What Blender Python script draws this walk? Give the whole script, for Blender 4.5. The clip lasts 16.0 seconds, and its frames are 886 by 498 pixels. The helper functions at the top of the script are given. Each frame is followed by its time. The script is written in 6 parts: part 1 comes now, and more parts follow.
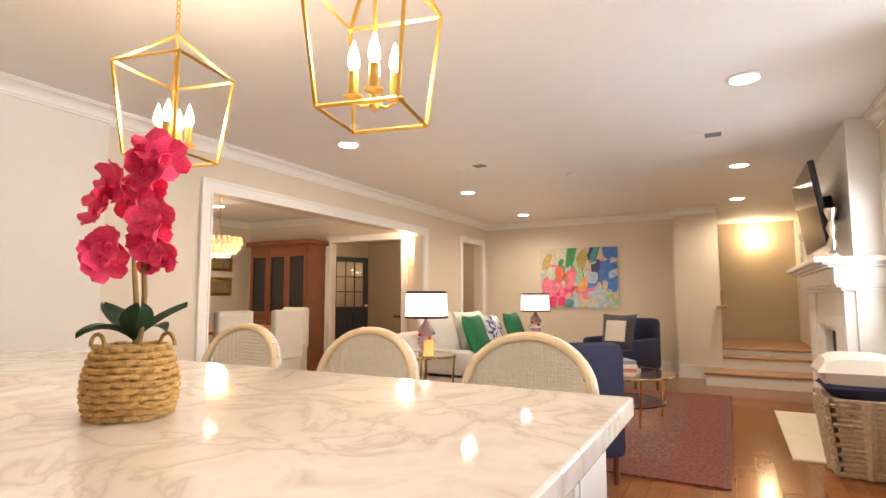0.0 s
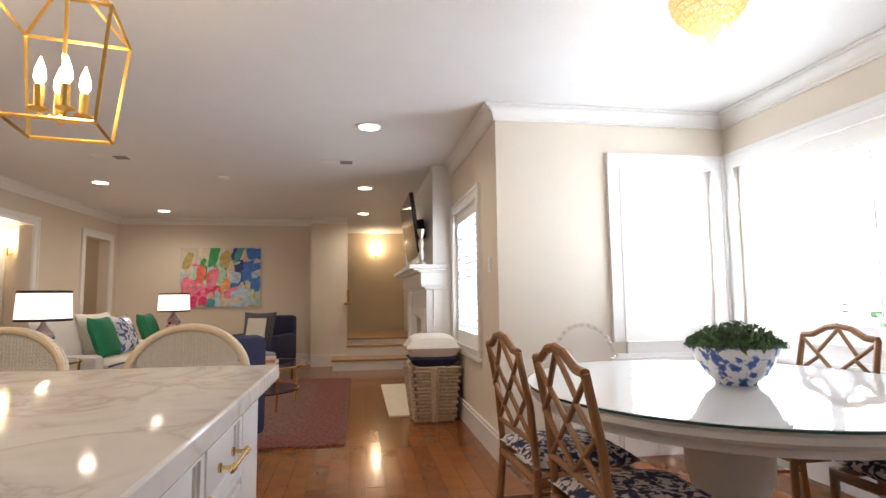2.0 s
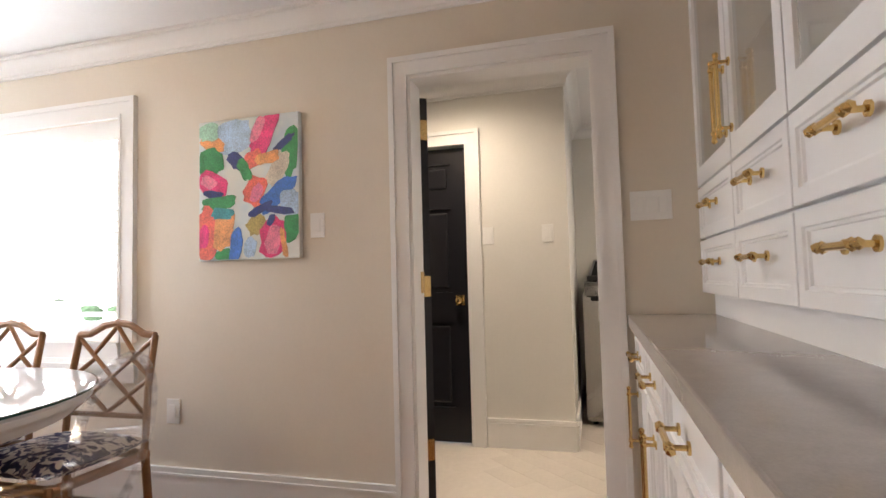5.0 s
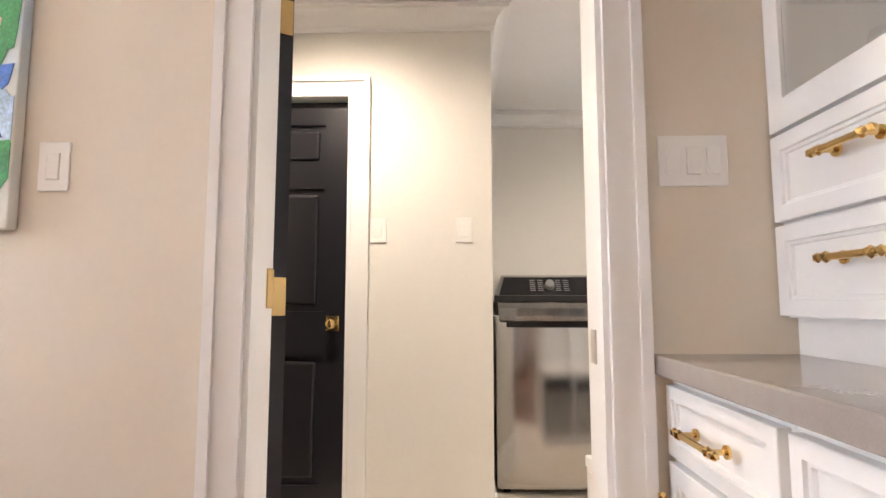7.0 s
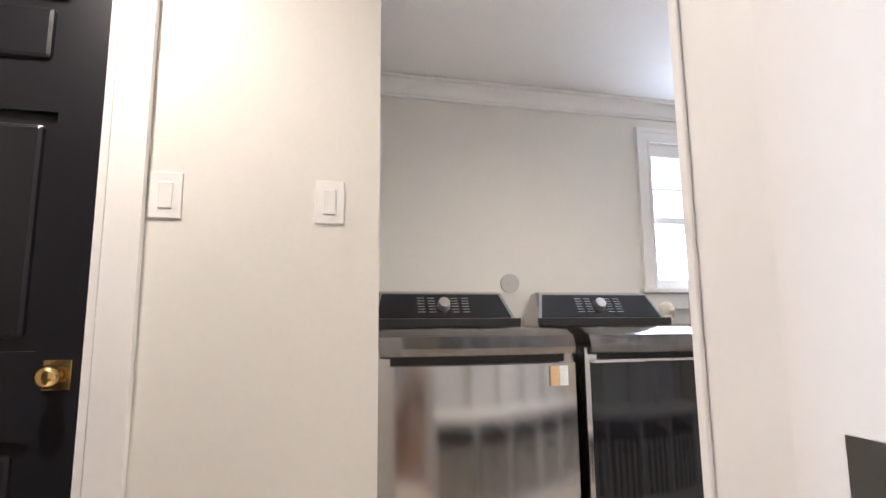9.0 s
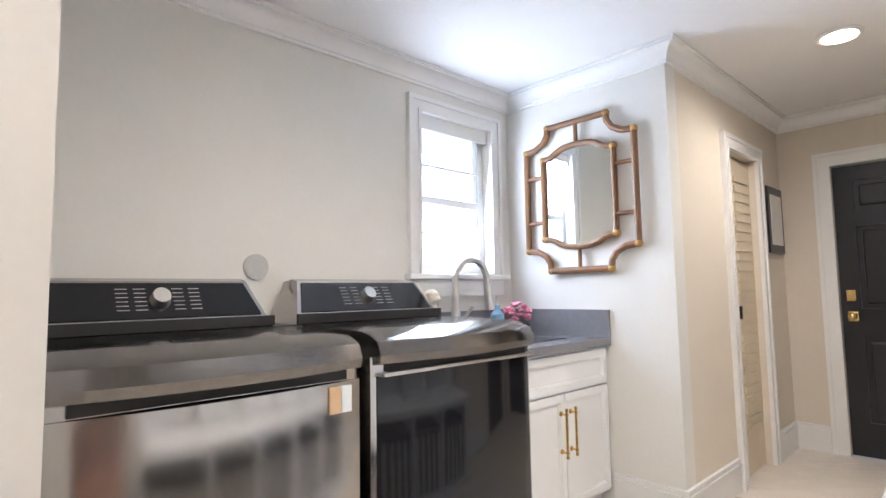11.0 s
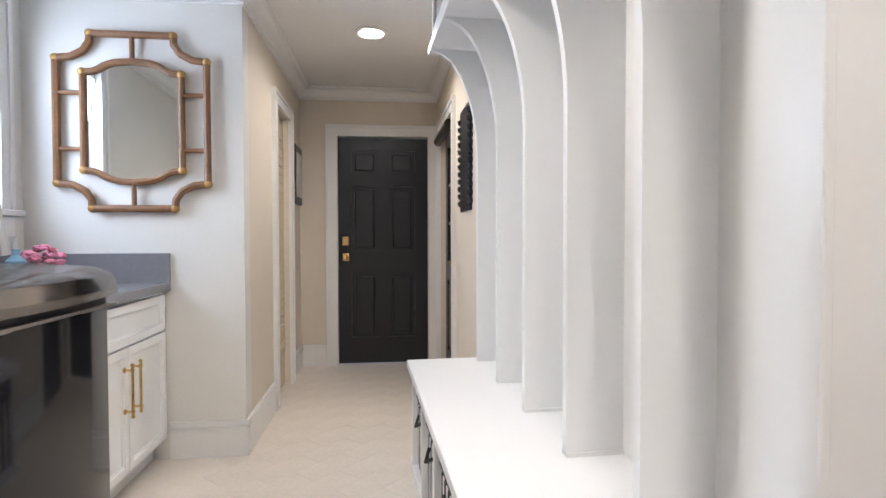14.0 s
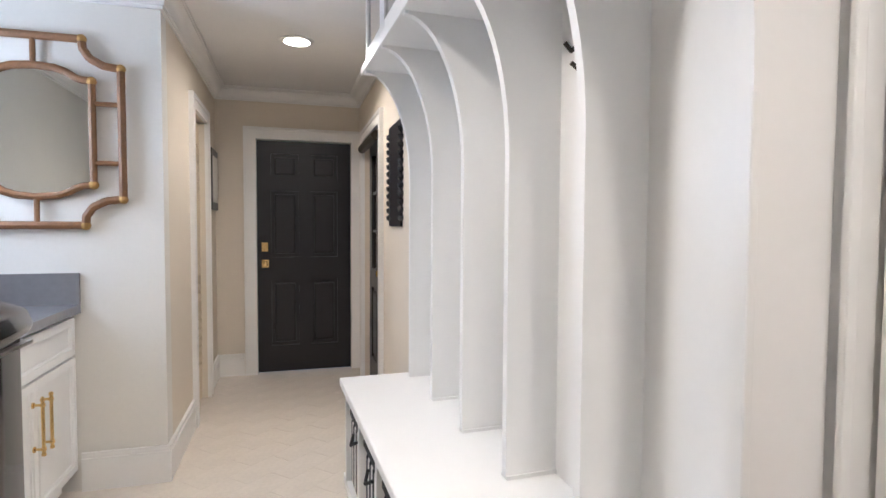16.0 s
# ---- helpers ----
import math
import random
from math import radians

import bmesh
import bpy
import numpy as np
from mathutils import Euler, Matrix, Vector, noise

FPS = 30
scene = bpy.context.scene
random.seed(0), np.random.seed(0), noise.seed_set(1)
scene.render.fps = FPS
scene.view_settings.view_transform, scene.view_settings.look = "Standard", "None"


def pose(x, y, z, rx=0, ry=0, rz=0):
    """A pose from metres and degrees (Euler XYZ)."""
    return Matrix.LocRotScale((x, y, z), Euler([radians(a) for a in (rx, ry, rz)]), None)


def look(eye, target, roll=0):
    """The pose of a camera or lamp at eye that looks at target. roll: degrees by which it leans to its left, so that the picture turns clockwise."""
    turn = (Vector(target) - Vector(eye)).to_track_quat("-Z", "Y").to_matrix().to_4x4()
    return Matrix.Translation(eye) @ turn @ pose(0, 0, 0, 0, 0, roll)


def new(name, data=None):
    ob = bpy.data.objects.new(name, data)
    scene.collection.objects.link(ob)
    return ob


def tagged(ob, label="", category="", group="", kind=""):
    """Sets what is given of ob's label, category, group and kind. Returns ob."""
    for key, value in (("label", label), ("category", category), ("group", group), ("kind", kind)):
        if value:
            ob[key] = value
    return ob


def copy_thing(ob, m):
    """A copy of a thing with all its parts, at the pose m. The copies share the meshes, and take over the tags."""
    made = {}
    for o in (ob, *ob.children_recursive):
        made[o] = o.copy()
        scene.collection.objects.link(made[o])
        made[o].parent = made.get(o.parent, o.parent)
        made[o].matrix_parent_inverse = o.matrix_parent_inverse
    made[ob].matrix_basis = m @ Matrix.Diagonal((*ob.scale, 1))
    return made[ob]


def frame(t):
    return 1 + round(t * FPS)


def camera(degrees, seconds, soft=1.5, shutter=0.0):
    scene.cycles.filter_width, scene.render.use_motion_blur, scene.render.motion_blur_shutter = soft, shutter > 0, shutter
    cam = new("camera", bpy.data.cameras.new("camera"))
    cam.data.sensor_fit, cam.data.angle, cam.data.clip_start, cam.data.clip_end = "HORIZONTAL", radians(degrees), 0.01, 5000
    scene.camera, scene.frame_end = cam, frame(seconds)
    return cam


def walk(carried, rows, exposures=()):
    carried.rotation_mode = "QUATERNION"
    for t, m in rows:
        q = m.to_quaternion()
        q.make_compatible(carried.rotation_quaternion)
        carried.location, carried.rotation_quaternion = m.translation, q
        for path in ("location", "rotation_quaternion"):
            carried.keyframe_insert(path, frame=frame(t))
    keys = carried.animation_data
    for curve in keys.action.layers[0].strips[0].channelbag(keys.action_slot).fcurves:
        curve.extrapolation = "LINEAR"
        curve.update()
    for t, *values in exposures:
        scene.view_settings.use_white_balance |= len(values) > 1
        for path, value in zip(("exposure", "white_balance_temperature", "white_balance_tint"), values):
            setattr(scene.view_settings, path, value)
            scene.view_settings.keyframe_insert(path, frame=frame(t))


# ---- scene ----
cam = camera(79.0, 16.0, shutter=0.0)

PATH = [
    (0, (-2.769, 1.787, 1.138), (-3.706, 3.544, 1.32), -0.0),
    (0.5, (-2.725, 1.67, 1.14), (-3.467, 3.518, 1.321), -0.2),
    (1, (-2.744, 1.512, 1.12), (-3.142, 3.464, 1.303), -0.3),
    (1.5, (-2.746, 1.374, 1.118), (-2.771, 3.365, 1.303), -0.4),
    (2, (-2.724, 1.238, 1.12), (-2.411, 3.205, 1.296), -0.6),
    (2.5, (-2.76, 1.047, 1.097), (-2.103, 2.929, 1.254), -1.0),
    (3, (-2.754, 0.944, 1.09), (-1.735, 2.659, 1.233), -1.1),
    (3.5, (-2.755, 0.903, 1.105), (-1.383, 2.352, 1.232), -1.5),
    (4, (-2.638, 0.801, 1.104), (-1.034, 1.99, 1.225), -1.5),
    (4.5, (-2.509, 0.77, 1.114), (-0.706, 1.627, 1.225), -1.5),
    (5, (-2.33, 0.853, 1.114), (-0.407, 1.391, 1.225), -1.5),
    (5.2, (-2.262, 0.882, 1.114), (-0.318, 1.339, 1.226), -1.6),
    (7.3, (-1.045, 1.181, 1.065), (0.943, 1.171, 1.276), -0.0),
    (7.5, (-0.924, 1.18, 1.071), (1.063, 1.124, 1.292), -0.1),
    (8, (-0.671, 1.206, 1.068), (1.304, 0.995, 1.301), -0.0),
    (8.2, (-0.543, 1.207, 1.066), (1.423, 0.931, 1.307), -0.1),
    (10.3, (0.246, 1.084, 1.123), (1.976, 0.104, 1.347), -0.9),
    (10.5, (0.348, 1.113, 1.166), (1.995, -0.007, 1.354), -0.8),
    (11, (0.443, 1.104, 1.18), (1.887, -0.27, 1.342), -1.0),
    (11.5, (0.377, 1.076, 1.201), (1.644, -0.467, 1.325), -0.6),
    (12, (0.378, 1.071, 1.191), (1.434, -0.624, 1.291), -0.5),
    (12.5, (0.447, 1.07, 1.179), (1.235, -0.766, 1.258), -0.4),
    (13, (0.613, 1.107, 1.182), (0.995, -0.856, 1.221), -0.5),
    (13.5, (0.749, 1.163, 1.176), (0.872, -0.833, 1.167), -0.2),
    (14, (0.892, 1.29, 1.16), (0.667, -0.696, 1.109), -0.1),
    (14.5, (0.978, 1.37, 1.146), (0.581, -0.586, 1.021), -0.0),
    (15, (1.005, 1.403, 1.136), (0.558, -0.533, 0.906), 0.2),
    (15.5, (1.005, 1.371, 1.208), (0.501, -0.548, 0.96), 0.3),
    (16, (1.006, 1.331, 1.309), (0.459, -0.591, 1.22), 0.3),
]
EXPOSURES = [(0, 0.77, 6750, 13), (1.5, 0.32, 6450, 12), (2.5, -0.08, 6050, 12), (3.5, 0.02, 6000, 13), (5, 0.22, 6500, 15), (7.3, 1.0, 6150, 16), (8.2, 0.9, 5850, 16), (10.3, 0.75, 5550, 14), (11, 0.92, 5500, 14), (12, 0.85, 5550, 14), (13, 0.7, 5650, 13), (15, 0.55, 5250, 14), (16, 0.55, 5500, 14)]
walk(cam, [(t, look(eye, target, roll)) for t, eye, target, roll in PATH], EXPOSURES)

# ---- light ----
H = 2.46
world = bpy.data.worlds.new("sky")
scene.world = world
world.use_nodes = True
sky = world.node_tree.nodes.new("ShaderNodeTexSky")
sky.sky_type, sky.sun_disc, sky.sun_elevation, sky.sun_rotation = "NISHITA", False, radians(55), radians(60)
back = world.node_tree.nodes["Background"]
back.inputs[1].default_value = 0.12
world.node_tree.links.new(sky.outputs[0], back.inputs[0])
sun = new("sun", bpy.data.lights.new("sun", "SUN"))
sun.data.energy, sun.data.angle, sun.data.color = 2.0, radians(0.5), (1, 0.95, 0.88)
sun.matrix_world = look((10, 6, 14), (0, 0, 0))


def lamp(name, kind, at, watts, color=(1, 0.8, 0.58), size=0.1, aim=None, sx=None):
    d = bpy.data.lights.new(name, kind)
    d.energy, d.color = watts, color
    if kind == "POINT":
        d.shadow_soft_size = size
    if kind == "SPOT":
        d.shadow_soft_size, d.spot_size, d.spot_blend = size, radians(165), 1.0
    if kind == "AREA":
        d.shape, d.size, d.size_y = "RECTANGLE", sx or size, size
    ob = new(name, d)
    ob.matrix_world = look(at, aim or (at[0], at[1] + 0.001, at[2] - 1))
    return ob


DAY = (0.86, 0.93, 1.0)
WARM = (1.0, 0.78, 0.54)
lamp("daylight", "AREA", (-0.49, 4.90, 1.42), 55, DAY, 1.15, (-0.49, 0, 1.2), 0.68)
lamp("daylight", "AREA", (0.07, 4.0, 1.42), 90, DAY, 1.05, (-4, 4.0, 1.2), 1.3)
lamp("daylight", "AREA", (-1.70, 5.93, 1.3), 22, DAY, 1.1, (-5, 5.93, 1.2), 0.9)
lamp("daylight", "AREA", (2.74, -1.14, 1.72), 11, DAY, 0.85, (0, -1.0, 1.3), 0.55)

# ---- materials ----
MATS = {}


def mat(name, color, rough=0.5, metal=0.0, var=0.06, scale=6.0, bump=0.0, bscale=60.0, spec=0.5, glow=0.0, trans=0.0, glowcol=None):
    if name in MATS:
        return MATS[name]
    m = bpy.data.materials.new(name)
    m.use_nodes = True
    nt = m.node_tree
    b = nt.nodes["Principled BSDF"]
    b.inputs["Roughness"].default_value, b.inputs["Metallic"].default_value = rough, metal
    b.inputs["Specular IOR Level"].default_value = spec
    b.inputs["Transmission Weight"].default_value = trans
    tc = nt.nodes.new("ShaderNodeTexCoord")
    n1, n2 = nt.nodes.new("ShaderNodeTexNoise"), nt.nodes.new("ShaderNodeTexNoise")
    n1.inputs["Scale"].default_value, n2.inputs["Scale"].default_value = scale, scale * 9
    n1.inputs["Detail"].default_value = 4
    for n in (n1, n2):
        nt.links.new(tc.outputs["Object"], n.inputs["Vector"])
    mixn = nt.nodes.new("ShaderNodeMath")
    mixn.operation = "ADD"
    nt.links.new(n1.outputs["Fac"], mixn.inputs[0])
    nt.links.new(n2.outputs["Fac"], mixn.inputs[1])
    ramp = nt.nodes.new("ShaderNodeMapRange")
    ramp.inputs["From Min"].default_value, ramp.inputs["From Max"].default_value = 0.6, 1.4
    ramp.inputs["To Min"].default_value, ramp.inputs["To Max"].default_value = 1 - var, 1 + var
    nt.links.new(mixn.outputs[0], ramp.inputs["Value"])
    mul = nt.nodes.new("ShaderNodeMix")
    mul.data_type, mul.blend_type = "RGBA", "MULTIPLY"
    mul.inputs["Factor"].default_value = 1
    mul.inputs["A"].default_value = (*color, 1)
    nt.links.new(ramp.outputs[0], mul.inputs["B"])
    nt.links.new(mul.outputs["Result"], b.inputs["Base Color"])
    if bump:
        n3, bp = nt.nodes.new("ShaderNodeTexNoise"), nt.nodes.new("ShaderNodeBump")
        n3.inputs["Scale"].default_value = bscale
        nt.links.new(tc.outputs["Object"], n3.inputs["Vector"])
        bp.inputs["Strength"].default_value, bp.inputs["Distance"].default_value = bump, 0.01
        nt.links.new(n3.outputs["Fac"], bp.inputs["Height"])
        nt.links.new(bp.outputs["Normal"], b.inputs["Normal"])
    if glow:
        b.inputs["Emission Color"].default_value = (*(glowcol or color), 1)
        b.inputs["Emission Strength"].default_value = glow
    MATS[name] = m
    return m


def color_ramp(m, stops, source="noise", scale=4.0, detail=5.0, distort=0.0, vec="Object", stretch=(1, 1, 1)):
    """Drive a material's base colour by a noise or cell pattern through colour stops."""
    nt = m.node_tree
    b = nt.nodes["Principled BSDF"]
    tc, mp = nt.nodes.new("ShaderNodeTexCoord"), nt.nodes.new("ShaderNodeMapping")
    mp.inputs["Scale"].default_value = stretch
    nt.links.new(tc.outputs[vec], mp.inputs[0])
    if source == "cells":
        tx = nt.nodes.new("ShaderNodeTexVoronoi")
        tx.inputs["Scale"].default_value = scale
        out = tx.outputs["Distance"]
    else:
        tx = nt.nodes.new("ShaderNodeTexNoise")
        tx.inputs["Scale"].default_value, tx.inputs["Detail"].default_value, tx.inputs["Distortion"].default_value = scale, detail, distort
        out = tx.outputs["Fac"]
    nt.links.new(mp.outputs[0], tx.inputs["Vector"])
    r = nt.nodes.new("ShaderNodeValToRGB")
    while len(r.color_ramp.elements) < len(stops):
        r.color_ramp.elements.new(0.5)
    for e, (p, c) in zip(r.color_ramp.elements, stops):
        e.position, e.color = p, (*c, 1)
    nt.links.new(out, r.inputs[0])
    nt.links.new(r.outputs[0], b.inputs["Base Color"])
    return m


paint = mat("beige paint", (0.70, 0.63, 0.53), 0.6, var=0.02, bump=0.03, bscale=250)
pale = mat("pale grey paint", (0.74, 0.72, 0.67), 0.6, var=0.02, bump=0.03, bscale=250)
white = mat("white trim paint", (0.82, 0.81, 0.79), 0.35, var=0.015)
ceil_m = mat("ceiling paint", (0.80, 0.79, 0.78), 0.7, var=0.02)
tan = mat("tan paint", (0.55, 0.45, 0.33), 0.6, var=0.03)
cab_w = mat("white cabinet lacquer", (0.83, 0.83, 0.82), 0.3, var=0.01)
gold = mat("gold leaf metal", (0.83, 0.55, 0.16), 0.32, 1.0, var=0.12, scale=20)
brass = mat("polished brass", (0.72, 0.50, 0.20), 0.2, 1.0, var=0.05)
steel = mat("brushed steel", (0.45, 0.43, 0.41), 0.13, 1.0, var=0.05)
nickel = mat("brushed nickel", (0.62, 0.60, 0.56), 0.28, 1.0)
black = mat("black door paint", (0.012, 0.012, 0.016), 0.32, var=0.1)
black_gloss = mat("black gloss panel", (0.012, 0.012, 0.014), 0.08, var=0.05)
glass = mat("clear glass", (1, 1, 1), 0.02, trans=1.0, var=0.0)
acrylic = mat("clear acrylic", (0.96, 0.96, 0.99), 0.03, trans=1.0, var=0.0)
ant = acrylic.node_tree
a_clear, a_gloss, a_mix, a_fr = (ant.nodes.new(n) for n in ("ShaderNodeBsdfTransparent", "ShaderNodeBsdfGlossy", "ShaderNodeMixShader", "ShaderNodeLayerWeight"))
a_clear.inputs[0].default_value = (0.985, 0.985, 0.99, 1)
a_gloss.inputs["Roughness"].default_value = 0.04
a_fr.inputs["Blend"].default_value = 0.25
a_pow = ant.nodes.new("ShaderNodeMapRange")
a_pow.inputs["To Min"].default_value, a_pow.inputs["To Max"].default_value = 0.03, 0.45
ant.links.new(a_fr.outputs["Facing"], a_pow.inputs["Value"])
ant.links.new(a_pow.outputs[0], a_mix.inputs[0])
ant.links.new(a_clear.outputs[0], a_mix.inputs[1])
ant.links.new(a_gloss.outputs[0], a_mix.inputs[2])
ant.links.new(a_mix.outputs[0], ant.nodes["Material Output"].inputs["Surface"])
mirror = mat("mirror glass", (0.86, 0.88, 0.86), 0.02, 1.0, var=0.0)
grey_top = mat("taupe quartz", (0.33, 0.295, 0.275), 0.12, var=0.08, scale=30)
slate_top = mat("slate grey quartz", (0.22, 0.22, 0.235), 0.25, var=0.08, scale=30)
bamboo = mat("brown bamboo", (0.21, 0.10, 0.038), 0.5, var=0.25, scale=14)
chairwood = mat("faux bamboo wood", (0.28, 0.13, 0.05), 0.4, var=0.2, scale=16)
cherry = mat("cherry wood", (0.20, 0.062, 0.025), 0.3, var=0.25, scale=5)
navy = mat("navy velvet", (0.02, 0.024, 0.07), 0.85, var=0.2, bump=0.2)
linen = mat("white linen", (0.75, 0.72, 0.67), 0.9, var=0.05, bump=0.3, bscale=300)
green = mat("emerald velvet", (0.01, 0.19, 0.085), 0.7, var=0.25)
wicker = mat("wicker", (0.50, 0.39, 0.27), 0.7, var=0.35, scale=40, bump=0.5, bscale=120)
golden_w = mat("golden seagrass", (0.52, 0.31, 0.10), 0.7, var=0.35, scale=40, bump=0.4)
cane = mat("white woven cane", (0.78, 0.75, 0.69), 0.5, var=0.08, scale=60, bump=0.6, bscale=180)
rattan = mat("cream rattan", (0.70, 0.58, 0.40), 0.4, var=0.1)
petal = mat("magenta petal", (0.88, 0.05, 0.17), 0.45, var=0.3, scale=25)
leaf = mat("dark green leaf", (0.03, 0.085, 0.045), 0.35, var=0.3)
herb = mat("soft green foliage", (0.07, 0.14, 0.055), 0.7, var=0.4, scale=30)
stem_m = mat("brown stem", (0.30, 0.20, 0.07), 0.6, var=0.2)
bulb = mat("flame bulb", (1, 0.85, 0.6), 0.3, glow=14, glowcol=(1, 0.78, 0.42))
dl_glow = mat("downlight lens", (1, 0.95, 0.85), 0.3, glow=9, glowcol=(1, 0.88, 0.68))
crystal = mat("amber crystal", (1, 0.84, 0.6), 0.05, trans=0.85, glow=0.15, glowcol=(1, 0.66, 0.3))
shade_m = mat("white lamp shade", (0.9, 0.85, 0.78), 0.8, glow=1.5, glowcol=(1, 0.86, 0.7))
day_glow = mat("bright outdoors", (1, 1, 1), 1.0, glow=1.35, glowcol=(0.93, 0.97, 1.0))
dark = mat("dark void", (0.015, 0.014, 0.014), 0.6)
screen = mat("black screen", (0.01, 0.01, 0.012), 0.1)
stone = mat("cream hearth stone", (0.70, 0.64, 0.52), 0.4, var=0.1)
plate_m = mat("white plastic", (0.82, 0.81, 0.78), 0.35, var=0.0)
handle_black = mat("bronze metal", (0.05, 0.04, 0.03), 0.4, 0.8)
beige_door = mat("cream door paint", (0.72, 0.62, 0.46), 0.5)

marble = color_ramp(mat("white veined marble", (0.8, 0.78, 0.74), 0.07), [(0.30, (0.80, 0.77, 0.73)), (0.42, (0.76, 0.72, 0.67)), (0.475, (0.71, 0.67, 0.62)), (0.50, (0.62, 0.57, 0.53)), (0.53, (0.73, 0.69, 0.64)), (0.60, (0.80, 0.78, 0.74)), (0.72, (0.74, 0.70, 0.65))], scale=3.4, detail=9, distort=1.6)
rug_m = color_ramp(mat("red persian wool", (0.4, 0.1, 0.08), 0.95), [(0.10, (0.10, 0.07, 0.09)), (0.28, (0.15, 0.045, 0.035)), (0.42, (0.24, 0.16, 0.10)), (0.52, (0.14, 0.04, 0.03)), (0.75, (0.13, 0.06, 0.07))], "cells", scale=34, stretch=(1, 0.7, 1))
rug_b = color_ramp(mat("pink rug border", (0.5, 0.15, 0.13), 0.95), [(0.1, (0.13, 0.07, 0.10)), (0.35, (0.20, 0.075, 0.055)), (0.7, (0.15, 0.035, 0.03))], "cells", scale=36)
pale_canvas = color_ramp(mat("pale canvas ground", (0.7, 0.74, 0.74), 0.6, bump=0.1), [(0.35, (0.52, 0.63, 0.72)), (0.47, (0.68, 0.74, 0.74)), (0.6, (0.74, 0.74, 0.68))], scale=3.0, detail=4)
cool_canvas = color_ramp(mat("washed canvas ground", (0.6, 0.6, 0.6), 0.6, bump=0.1), [(0.33, (0.30, 0.50, 0.52)), (0.45, (0.55, 0.58, 0.50)), (0.55, (0.66, 0.58, 0.50)), (0.68, (0.60, 0.34, 0.30))], scale=3.5, detail=5)
bluewhite = color_ramp(mat("blue and white porcelain", (0.8, 0.8, 0.85), 0.12), [(0.30, (0.04, 0.08, 0.34)), (0.44, (0.10, 0.16, 0.45)), (0.50, (0.74, 0.76, 0.82))], scale=22, detail=2)
ikat = color_ramp(mat("navy ikat fabric", (0.6, 0.6, 0.6), 0.9), [(0.40, (0.03, 0.035, 0.10)), (0.50, (0.10, 0.10, 0.18)), (0.53, (0.68, 0.64, 0.60))], scale=34, detail=1.5, distort=0.6)
stripe = mat("black and white stripe", (0.7, 0.68, 0.62), 0.85)


def striped(m, axis_scale, a, b):
    nt = m.node_tree
    tc, w, r = nt.nodes.new("ShaderNodeTexCoord"), nt.nodes.new("ShaderNodeTexWave"), nt.nodes.new("ShaderNodeValToRGB")
    w.bands_direction, w.inputs["Scale"].default_value, w.inputs["Distortion"].default_value = "Y", axis_scale, 1.2
    r.color_ramp.interpolation = "CONSTANT"
    r.color_ramp.elements[0].color, r.color_ramp.elements[1].color = (*a, 1), (*b, 1)
    r.color_ramp.elements[1].position = 0.5
    nt.links.new(tc.outputs["Object"], w.inputs["Vector"])
    nt.links.new(w.outputs["Fac"], r.inputs[0])
    nt.links.new(r.outputs[0], nt.nodes["Principled BSDF"].inputs["Base Color"])


striped(stripe, 4.5, (0.015, 0.015, 0.02), (0.75, 0.72, 0.66))
board = mat("polished oak board", (0.22, 0.075, 0.022), 0.13, var=0.25, scale=5)
ob_info = board.node_tree.nodes.new("ShaderNodeObjectInfo")
hsv = board.node_tree.nodes.new("ShaderNodeHueSaturation")
mr = board.node_tree.nodes.new("ShaderNodeMapRange")
mr.inputs["To Min"].default_value, mr.inputs["To Max"].default_value = 0.75, 1.2
board.node_tree.links.new(ob_info.outputs["Random"], mr.inputs[0])
board.node_tree.links.new(mr.outputs[0], hsv.inputs["Value"])
bsdf = board.node_tree.nodes["Principled BSDF"]
board.node_tree.links.new(bsdf.inputs["Base Color"].links[0].from_socket, hsv.inputs["Color"])
board.node_tree.links.new(hsv.outputs[0], bsdf.inputs["Base Color"])
tile_m = mat("ivory floor tile", (0.72, 0.66, 0.58), 0.25, var=0.05, scale=3)

# ---- mesh helpers ----


def nb():
    return bmesh.new()


def bx(bm, x0, x1, y0, y1, z0, z1, bev=0.0):
    x0, x1, y0, y1, z0, z1 = min(x0, x1), max(x0, x1), min(y0, y1), max(y0, y1), min(z0, z1), max(z0, z1)
    r = bmesh.ops.create_cube(bm, size=1, matrix=Matrix.Translation(((x0 + x1) / 2, (y0 + y1) / 2, (z0 + z1) / 2)) @ Matrix.Diagonal((x1 - x0, y1 - y0, z1 - z0, 1)))
    if bev:
        es = list({e for v in r["verts"] for e in v.link_edges})
        bmesh.ops.bevel(bm, geom=es, offset=bev, segments=2, profile=0.5, affect="EDGES")
    return bm


def rod(bm, a, b, r, r2=None, seg=10):
    a, b = Vector(a), Vector(b)
    d = b - a
    m = Matrix.Translation((a + b) / 2) @ d.to_track_quat("Z", "Y").to_matrix().to_4x4()
    bmesh.ops.create_cone(bm, cap_ends=True, segments=seg, radius1=r, radius2=r if r2 is None else r2, depth=d.length, matrix=m)
    return bm


def tube(bm, pts, r, seg=8):
    for a, b in zip(pts, pts[1:]):
        rod(bm, a, b, r, seg=seg)
    for p in pts[1:-1]:
        bmesh.ops.create_icosphere(bm, subdivisions=1, radius=r * 1.02, matrix=Matrix.Translation(p))
    return bm


